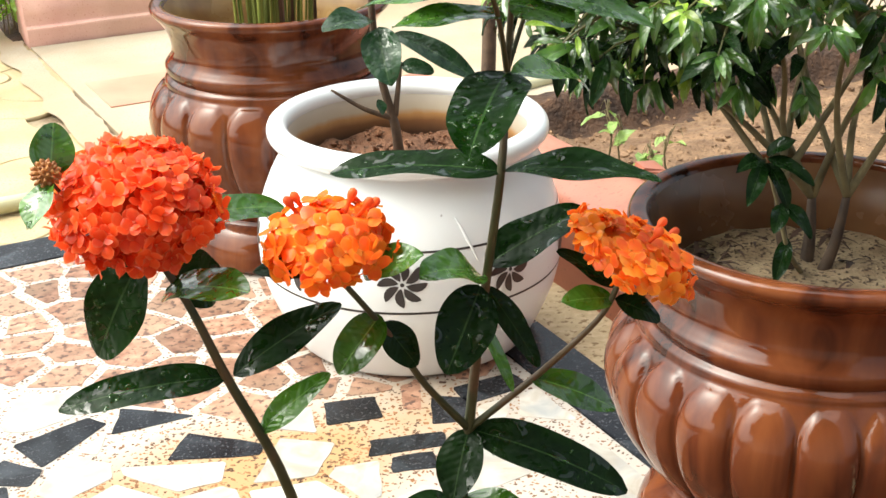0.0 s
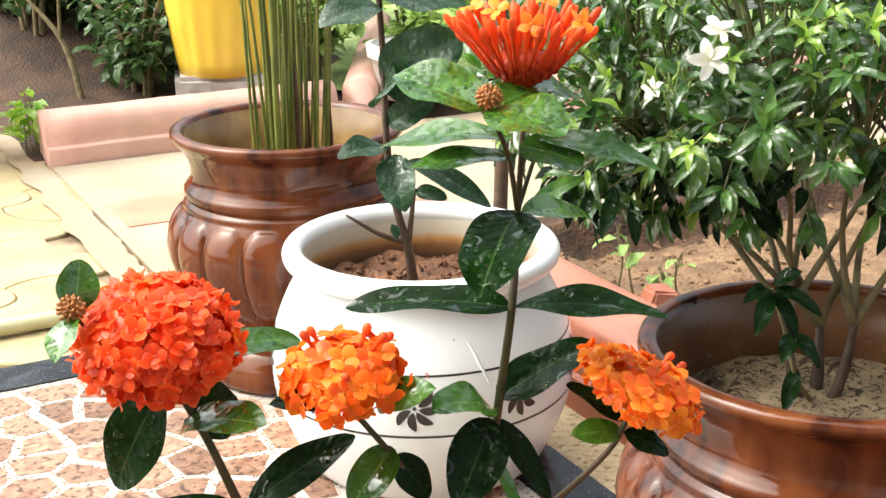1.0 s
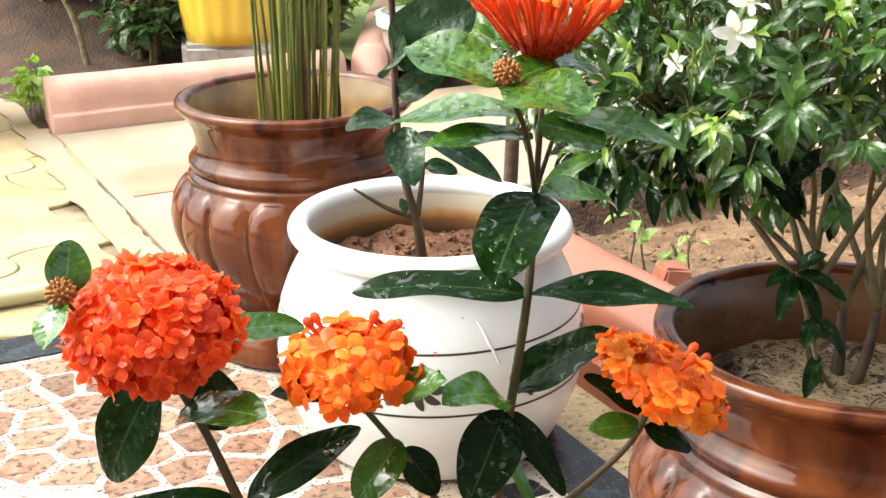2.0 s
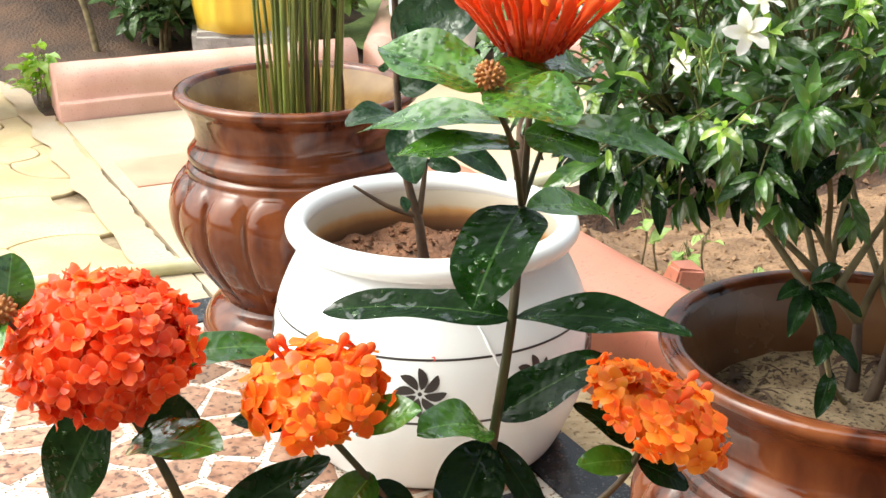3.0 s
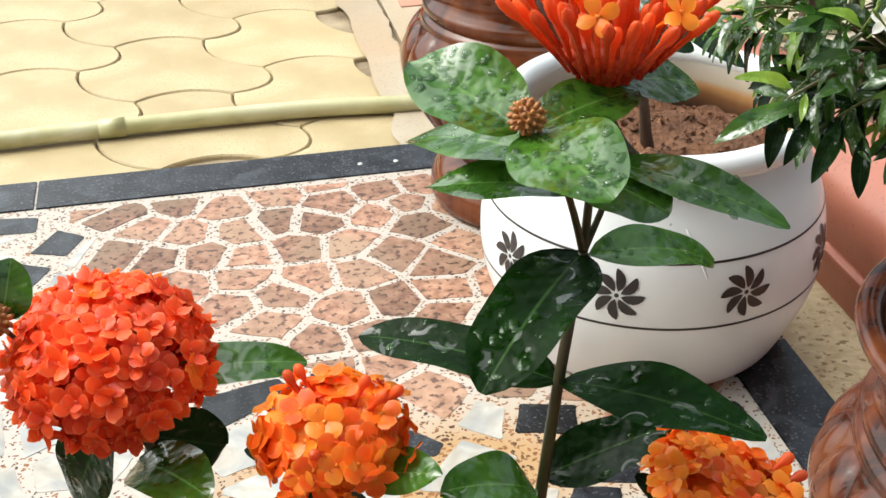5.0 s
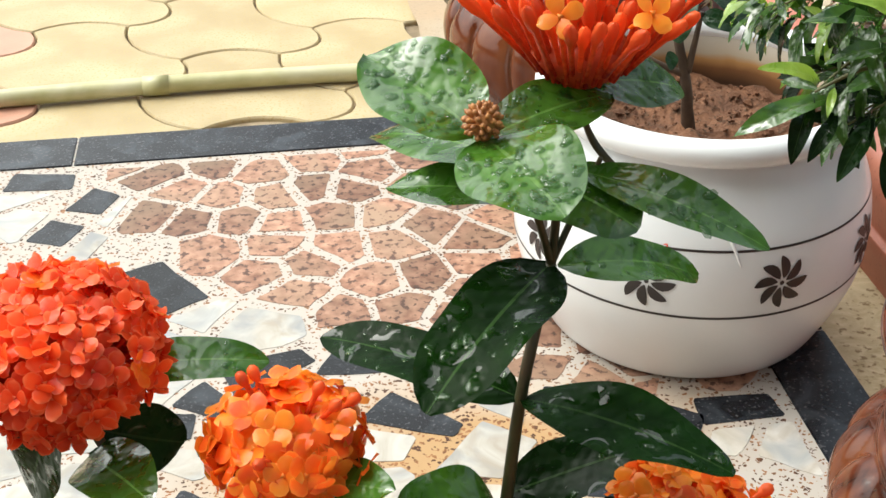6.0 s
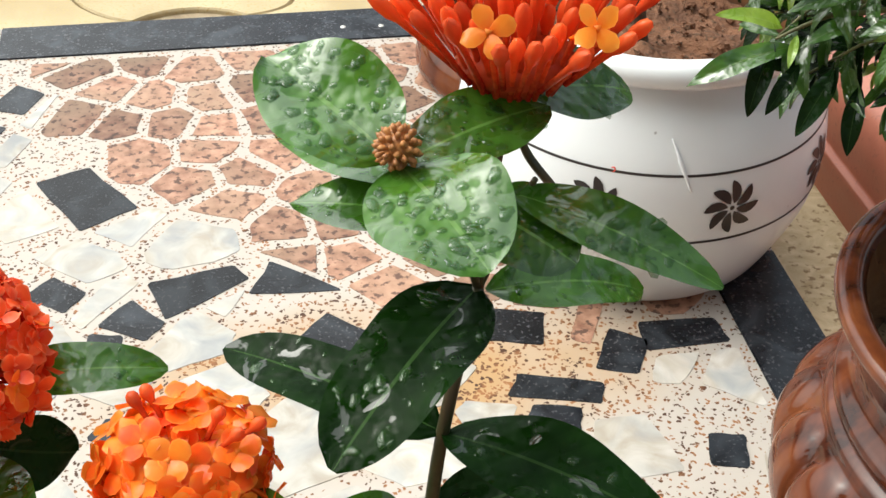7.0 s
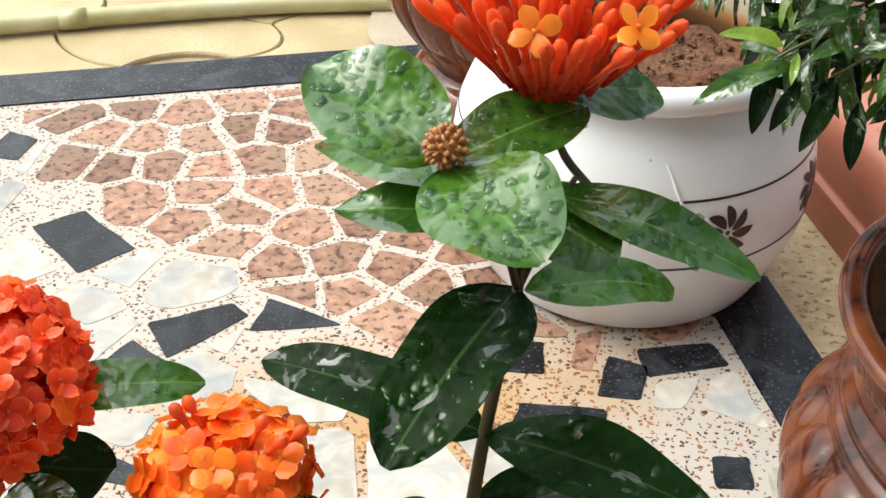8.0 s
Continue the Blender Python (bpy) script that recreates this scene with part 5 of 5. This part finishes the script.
def bucket(name, label, at, r0, r1, h, material, ribs=0):
    root = thing(name, label, "flower pot", at)
    bm = bmesh.new()
    rings = lathe(bm, [(r0 * 0.9, 0.0), (r0, 0.004), (r0 + (r1 - r0) * 0.12, h * 0.12), (r0 + (r1 - r0) * 0.35, h * 0.35), (r0 + (r1 - r0) * 0.5, h * 0.5), (r0 + (r1 - r0) * 0.62, h * 0.62), (r1, h), (r1 * 0.96, h), (r0 * 0.94, 0.02)], 96, (lambda a, z: 1 + 0.016 * math.copysign(abs(math.cos(a * ribs)) ** 0.6, math.cos(a * ribs)) * (0.02 < z < h * 0.6)) if ribs else None)
    bm.faces.new(rings[0][::-1])
    part("body", bm, material, root)
    bm = bmesh.new()
    lathe(bm, [(r1 + 0.006, h - 0.03), (r1 + 0.008, h), (r1 - 0.004, h + 0.002)], 64)
    part("rim", bm, material, root)
    bm = bmesh.new()
    rings = lathe(bm, [(0.001, h * 0.9), (r1 * 0.93, h * 0.9)], 32)
    part("soil", bm, "dark_soil", root)
    return root


stone_at = (-0.215, 2.95, 0.075)
bm = bmesh.new()
box(bm, -0.115, 0.12, -0.09, 0.11, -0.06, 0.026, 0.012)
for v in bm.verts:
    v.co += 0.012 * noise.noise_vector(v.co * 14)
slate = tagged(new("stone_slab", link("stone_slab", bm, "slate", False)), "rough grey stone slab under the yellow bucket", "stone")
slate.location = stone_at
bucket("yellow_bucket", "bright yellow ribbed plastic flower bucket on a stone", (-0.215, 2.96, 0.100), 0.105, 0.145, 0.30, "yellow_plastic", 18)
bucket("red_bucket", "red plastic flower pot standing on the pavers", (-0.845, 2.64, PAVE_Z), 0.085, 0.155, 0.30, "red_plastic")
bucket("white_bucket", "pale grey-white plastic pot behind the kerb", (0.235, 2.92, 0.03), 0.085, 0.105, 0.13, "white_plastic")


def bush(name, label, at, radius, height, count, material, size, seed, stems=6, bare=0.25, wood_r=1.0):
    """Stems that fork, with many small leaves in loose sprays."""
    root = thing(name, label, "bush", at, group="garden bushes")
    r = random.Random(seed)
    wood, crown = bmesh.new(), bmesh.new()
    ends = []
    for k in range(stems):
        a = 2.4 * k + r.uniform(-.3, .3)
        top = Vector((radius * 0.7 * math.cos(a) * r.uniform(.4, 1), radius * 0.7 * math.sin(a) * r.uniform(.4, 1), height * r.uniform(.6, 1)))
        tube(wood, [(0.02 * math.cos(a), 0.02 * math.sin(a), -0.03), (top.x * .4, top.y * .4, top.z * .55), top], [0.007 * wood_r, 0.005 * wood_r, 0.0025 * wood_r], 6, 4, False)
        for j in range(5):
            f = r.uniform(bare, 0.95)
            s = Vector((top.x * f, top.y * f, top.z * f))
            e = s + Vector((r.uniform(-1, 1) * radius * .6, r.uniform(-1, 1) * radius * .6, r.uniform(-.2, .5) * radius))
            tube(wood, [s, s.lerp(e, .5) + Vector((0, 0, .02)), e], [0.003 * wood_r, 0.002 * wood_r, 0.001 * wood_r], 5, 3, False)
            ends.append((s, e))
    for i in range(count):
        s, e = r.choice(ends)
        p = s.lerp(e, r.uniform(0.1, 1.05)) + Vector((r.gauss(0, .1), r.gauss(0, .1), r.gauss(0, .1))) * radius * 0.7
        d = Vector((r.uniform(-1, 1), r.uniform(-1, 1), r.uniform(-.7, .4)))
        k = size * r.uniform(.6, 1.25)
        leaf_bm(crown, k, k * 0.5, 0.1, 0.3, 0.1, "ovate", 4, 2, 0, aim(p, d, (r.uniform(-.4, .4), r.uniform(-.6, .2), 1)))
    part("branch_work", wood, "pale_bark", root, "thin bare brown branches", kind="stuff")
    part("foliage", crown, material, root, kind="stuff")
    return root


GARDEN = ((0.60, 3.02, 0.20, 0.34, 330, 0), (0.42, 3.36, 0.24, 0.42, 420, 0), (0.82, 3.30, 0.26, 0.45, 420, 0), (0.26, 3.95, 0.30, 0.5, 420, 0), (0.70, 3.95, 0.34, 0.6, 420, 0),
          (1.02, 2.98, 0.20, 0.40, 420, 1), (1.28, 2.86, 0.22, 0.42, 460, 1), (1.20, 3.30, 0.28, 0.55, 460, 1), (1.60, 2.95, 0.26, 0.50, 480, 1), (1.90, 2.80, 0.28, 0.55, 480, 0), (2.25, 3.0, 0.3, 0.6, 480, 1),
          (1.62, 3.55, 0.36, 0.7, 480, 1), (2.1, 3.7, 0.4, 0.8, 480, 0), (1.15, 4.2, 0.4, 0.7, 420, 0), (0.1, 4.8, 0.4, 0.7, 380, 0), (0.65, 4.8, 0.4, 0.7, 380, 0), (1.8, 4.6, 0.5, 0.9, 420, 0), (2.7, 4.2, 0.5, 0.9, 420, 0))
for k, (u, v, rad, h, cnt, pale) in enumerate(GARDEN):
    mt, size = ("pale_garden_leaf" if pale else "garden_leaf"), 0.045 + 0.01 * rad
    x, y = uv_xy(u, v)
    bush("garden_bush", "pale green leafy garden bush" if mt[0] == "p" else "dark green leafy garden bush with bare twigs", (x, y, bank(u, v)), rad, h, cnt, mt, size, 50 + k)
for k, (x, y, rad, h, cnt) in enumerate(((-0.44, 3.36, 0.17, 0.34, 420), (-0.34, 3.22, 0.13, 0.28, 300), (-0.60, 3.52, 0.19, 0.36, 420), (-0.78, 3.60, 0.20, 0.36, 420), (-0.52, 3.72, 0.22, 0.40, 420), (-0.71, 3.44, 0.12, 0.11, 240), (-0.57, 3.38, 0.12, 0.11, 240), (-0.82, 3.46, 0.12, 0.12, 240), (-0.46, 3.24, 0.09, 0.12, 180), (-0.64, 3.56, 0.13, 0.14, 260))):
    bush("garden_bush", "dark green leafy garden bush with bare twigs", (x, y, bank(*xy_uv(x, y)) - 0.02), rad, h, cnt, "garden_leaf", 0.052, 130 + k, 7, 0.05, 0.8)
trunk = thing("tree_trunk", "slim dark tree trunk behind the garden bushes", "trunk", (-0.645, 3.44, bank(*xy_uv(-0.645, 3.44))))
bm = bmesh.new()
tube(bm, [(0, 0, -0.04), (0.004, 0, 0.06), (-0.006, 0.01, 0.3), (0.004, 0.02, 0.9)], [0.024, 0.018, 0.017, 0.013], 10, 6)
part("trunk", bm, "bark", trunk)
x, y = uv_xy(0.270, 2.72)
bush("seedling", "small bright green weed beside the kerb", (x, y, 0.0), 0.055, 0.15, 46, "young_leaf", 0.046, 90, 4, 0.1, 0.2)
x, y = uv_xy(0.16, 3.9)
for k, (dx, dy, top) in enumerate(((0.0, 0.0, (0.5, 0.2, 0.45)), (0.1, 0.1, (-0.25, 0.3, 0.6)), (0.35, -0.1, (-0.2, 0.1, 0.5)), (0.568, -0.74, (-0.13, 0.06, 0.27)))):
    twig = thing("dead_branch", "bare grey-brown dead branch", "branch", (x + dx, y + dy, bank(*xy_uv(x + dx, y + dy))), group="dead branches")
    bm = bmesh.new()
    t = Vector(top)
    tube(bm, [(0, 0, -0.02), t * 0.45 + Vector((0.02, 0, 0.03)), t], [0.009, 0.007, 0.003], 7, 5)
    tube(bm, [t * 0.5 + Vector((0.02, 0, 0.02)), t * 0.7 + Vector((0.06, -0.05, 0.12)), t * 0.85 + Vector((0.12, -0.1, 0.25))], [0.005, 0.003, 0.002], 6, 4)
    part("limb", bm, "pale_bark", twig)

# stout bare stem, soil clods, broken brick and weeds of the dry bed
post = thing("bare_stem", "bare brown woody stem standing behind the white pot", "stem", (0.250, 1.95, 0.02))
bm = bmesh.new()
tube(bm, [(0, 0, -0.03), (0.004, 0, 0.2), (-0.002, 0, 0.5)], [0.013, 0.012, 0.010], 10, 5)
part("stem", bm, "bark", post)
r5 = random.Random(61)

bm = bmesh.new()
box(bm, -0.022, 0.024, -0.018, 0.018, -0.012, 0.020, 0.004)
for w in bm.verts:
    w.co += 0.011 * noise.noise_vector(w.co * 55)
brick = tagged(new("brick_piece", link("brick_piece", bm, "salmon_kerb", False)), "broken piece of red brick on the dry soil", "brick")
brick.location, brick.rotation_euler = (0.405, 1.56, bed_height(*xy_uv(0.405, 1.56)) + 0.008), (0.1, 0.2, 0.5)
bm = bmesh.new()
for i in range(900):
    u, v = r5.uniform(0.70, 1.6), r5.uniform(0.9, 1.72)
    m = Matrix.Translation((*uv_xy(u, v), bed_height(u, v))) @ Matrix.Rotation(r5.uniform(0, 6), 4, (r5.random(), r5.random(), 1.0))
    k = 0.0025 + 0.009 * r5.random() ** 3
    q = [bm.verts.new(m @ Vector((k * a, k * b, k * c * 0.8))) for a, b, c in ((1, 0, 0), (-1, 0.2, 0), (0, 1, 0), (0.1, -1, 0), (0, 0, 1), (0, 0, -1))]
    for a, b in ((0, 2), (2, 1), (1, 3), (3, 0)):
        bm.faces.new((q[a], q[b], q[4]))
        bm.faces.new((q[b], q[a], q[5]))
crumbs = tagged(new("soil_clods", link("soil_clods", bm, "dry_soil", False)), "loose clods of dry soil", "soil clods", kind="stuff")
for k, (x, y, h) in enumerate(((0.37, 1.60, 0.10), (0.45, 1.63, 0.08), (0.50, 1.50, 0.06))):
    bush("weed", "small pale green weed in the dry soil", (x, y, bed_height(*xy_uv(x, y))), 0.03, h, 9, "pale_garden_leaf", 0.035, 70 + k, 2, 0.5, 0.3)


# ---- stone pieces, last ----
def clip(poly, p, n):
    """Keep the part of a convex polygon on the near side of the line through p with outward normal n."""
    out = []
    for i in range(len(poly)):
        a, b = poly[i], poly[(i + 1) % len(poly)]
        da, db = (a - p).dot(n), (b - p).dot(n)
        if da <= 0:
            out.append(a)
        if da * db < 0:
            out.append(a + (b - a) * (da / (da - db)))
    return out


def inset(poly, d):
    out = poly
    c = sum(poly, Vector((0, 0))) / len(poly)
    for i in range(len(poly)):
        a, b = poly[i], poly[(i + 1) % len(poly)]
        e = b - a
        if e.length < 1e-6:
            continue
        n = Vector((e.y, -e.x)).normalized()
        if (c - a).dot(n) > 0:
            n = -n
        out = clip(out, a - n * d, n)
        if len(out) < 3:
            return []
    return out


def chip(poly, material, z=0.0):
    if len(poly) < 3:
        return
    worn = []
    for i in range(len(poly)):
        a, b = poly[i], poly[(i + 1) % len(poly)]
        e = b - a
        if e.length < 0.006:
            worn.append((a + b) / 2)
            continue
        nrm = Vector((e.y, -e.x)).normalized()
        cut = min(0.10, 0.0022 / e.length)
        for t in (cut, 0.36, 0.66, 1 - cut):
            worn.append(a + e * t + nrm * r6.uniform(-.0011, .0009))
    poly = worn
    bm = bmesh.new()
    top = [bm.verts.new((p.x, p.y, z)) for p in poly]
    c = sum(poly, Vector((0, 0))) / len(poly)
    low = [bm.verts.new((c.x + (p.x - c.x) * 1.02, c.y + (p.y - c.y) * 1.02, -0.003)) for p in poly]
    bm.faces.new(top)
    for i in range(len(poly)):
        bm.faces.new((low[i], low[(i + 1) % len(poly)], top[(i + 1) % len(poly)], top[i]))
    part("stone_chip", bm, material, mosaic, smooth=False)


# black chips: place in the room, length, width, turn, taper of the far end
r6 = random.Random(77)
BLACK = ((-0.513, 1.083, 0.096, 0.053, -40, 1.15), (-0.363, 0.973, 0.086, 0.054, 42, 0.46), (-0.278, 0.994, 0.078, 0.050, -2, 0.06), (-0.402, 0.916, 0.046, 0.042, -21, 0.65),
         (-0.417, 0.879, 0.032, 0.035, 8, 1.0), (-0.218, 0.928, 0.084, 0.048, -14, 0.42), (-0.087, 0.973, 0.056, 0.043, 4, 1.0), (0.058, 0.992, 0.073, 0.036, 19, 0.88),
         (0.008, 0.957, 0.036, 0.054, -8, 0.8), (-0.043, 0.903, 0.077, 0.028, 3, 0.85), (-0.042, 0.870, 0.044, 0.025, 3, 1.1), (0.094, 0.860, 0.030, 0.034, 4, 1.0))
BLACK_FAR = ((-0.481, 0.938, 0.046, 0.034, -20, 0.9), (-0.648, 1.235, 0.042, 0.056, -8, 0.8), (-0.727, 1.267, 0.078, 0.042, 12, 0.8), (-0.661, 1.163, 0.043, 0.047, -8, 0.95),
             (-0.424, 0.783, 0.018, 0.020, -10, 1.0), (-0.372, 0.789, 0.034, 0.026, -10, 0.8), (-0.339, 0.817, 0.014, 0.022, -10, 1.0))
blacks = []
for x, y, a, b, turn, taper in BLACK + BLACK_FAR:
    c, s = math.cos(radians(turn)), math.sin(radians(turn))
    quad = [(-a / 2, -b / 2), (a / 2, -b / 2 * taper), (a / 2 * r6.uniform(0.85, 1.05), b / 2 * taper), (-a / 2 * r6.uniform(0.8, 1.0), b / 2)]
    quad = [Vector(xy_uv(x + c * p - s * q, y + s * p + c * q)) for p, q in quad]
    blacks.append((quad, Vector(xy_uv(x, y)), max(a, b)))
    chip(quad, "black_granite", 0.0003)


def pink_zone(u, v):
    x, y = uv_xy(u, v)
    return y > 0.995 + 1.2 * max(0.0, -x - 0.15) ** 2


seeds = []
for k in range(9000):
    p = Vector((r6.uniform(-0.72, FLOOR_U1 + 0.03), r6.uniform(0.72, FLOOR_V1 + 0.03)))
    gap = 0.044 if pink_zone(*p) else 0.068
    if all((p - q).length > gap for q in seeds):
        seeds.append(p)
count = 0
for p in seeds:
    pink = pink_zone(*p)
    poly = [Vector(c) for c in ((-1.25, FLOOR_V0 + 0.01), (FLOOR_U1 - 0.004, FLOOR_V0 + 0.01), (FLOOR_U1 - 0.004, FLOOR_V1 - 0.006), (-1.25, FLOOR_V1 - 0.006))]
    for q in seeds:
        d = q - p
        if 1e-6 < d.length < 0.2:
            poly = clip(poly, p + d * 0.5, d.normalized())
            if len(poly) < 3:
                break
    for quad, c, size in blacks:
        if len(poly) >= 3 and (c - p).length < 0.16:
            # pull the stone back from the nearest black edge
            best = None
            for i in range(4):
                a, b = quad[i], quad[(i + 1) % 4]
                e = b - a
                nrm = Vector((e.y, -e.x)).normalized()
                if (c - a).dot(nrm) > 0:
                    nrm = -nrm
                gap = (p - a).dot(nrm)
                if best is None or gap > best[0]:
                    best = (gap, a, nrm)
            poly = clip(poly, best[1] + best[2] * 0.003, -best[2]) if best[0] > -0.012 else []
    if len(poly) < 3:
        continue
    c = sum(poly, Vector((0, 0))) / len(poly)
    if max((q - c).length for q in poly) > 0.09:
        continue
    poly = inset(poly, r6.uniform(0.0036, 0.0066) if pink else r6.uniform(0.004, 0.009))
    if len(poly) < 3:
        continue
    poly = [q + Vector((r6.uniform(-.0025, .0025), r6.uniform(-.0025, .0025))) for q in poly]
    if not pink and r6.random() < (0.12 if p.x < 0.1 else 0.28):
        continue
    if count < 298:
        chip(poly, "pink_granite" if pink else "white_marble", r6.uniform(-0.0001, 0.0002))
        count += 1

# black border slabs, end to end
for u0, u1 in ((-1.25, -0.745), (-0.742, -0.2435), (-0.2415, 0.29), (0.292, BORDER_U)):
    bm = bmesh.new()
    box(bm, u0, u1, FLOOR_V1 + 0.001, BORDER_V, -0.02, 0.0012, 0.0012)
    part("border_slab", bm, "black_granite", mosaic, smooth=False)
for v0, v1 in ((0.66, 1.02), (1.022, FLOOR_V1)):
    bm = bmesh.new()
    box(bm, FLOOR_U1 + 0.001, BORDER_U, v0, v1 - 0.001, -0.02, 0.0012, 0.0012)
    part("border_slab", bm, "black_granite", mosaic, smooth=False)
for a, b in ((0.150, 1.500), (0.195, 1.498)):
    bm = bmesh.new()
    rings = lathe(bm, [(0.0032, 0.0012), (0.003, 0.0018), (0.0001, 0.002)], 10)
    ob = part("paint_spot", bm, "white_plastic", mosaic, "small white paint spot")
    ob.location = (a, b, 0)

# interlocking pavers: six-cornered blocks with lobed, wavy sides that fit into one another
CORNERS = [Vector(p) for p in ((-0.054, -0.115), (0.084, -0.114), (0.136, -0.024), (0.054, 0.114), (-0.084, 0.113), (-0.136, 0.023))]
BULGE = (0.026, -0.034, 0.028, -0.026, 0.034, -0.028)


def paver_outline(gap):
    pts = []
    for i in range(6):
        a, b = CORNERS[i], CORNERS[(i + 1) % 6]
        e = b - a
        nrm = Vector((-e.y, e.x)).normalized()
        for k in range(7):
            t = k / 7
            pts.append(a + e * t + nrm * BULGE[i] * math.sin(math.pi * t) ** 0.8)
    out = []
    for i in range(len(pts)):
        e = pts[(i + 1) % len(pts)] - pts[i - 1]
        out.append(pts[i] + Vector((-e.y, e.x)).normalized() * gap)
    return out


def paver_mesh(mt):
    bm = bmesh.new()
    top, mid, low = ([bm.verts.new((p.x, p.y, z)) for p in paver_outline(g)] for g, z in ((0.0034, 0.0), (0.0016, -0.0025), (0.0016, -0.02)))
    bm.faces.new(top)
    for a, b in ((mid, top), (low, mid)):
        for i in range(len(top)):
            bm.faces.new((a[i], a[(i + 1) % len(top)], b[(i + 1) % len(top)], b[i]))
    return link("paver", bm, mt, False)


YELLOW_PAVER, RED_PAVER = paver_mesh("paver"), paver_mesh("red_paver")
for i in range(-11, 4):
    for j in range(-12, 14):
        u, v = -0.103 + 0.220 * i - 0.030 * j, 2.141 - 0.137 * i + 0.228 * j
        if -2.3 < u < 0.30 and BORDER_V - 0.02 < v < 4.4:
            red = (i, j) in ((-2, -2), (-2, -3), (-4, 1), (-1, 4))
            place_mesh("paver", RED_PAVER if red else YELLOW_PAVER, pavement, Matrix.Translation((u, v, PAVE_Z + r6.uniform(-.001, .001))))
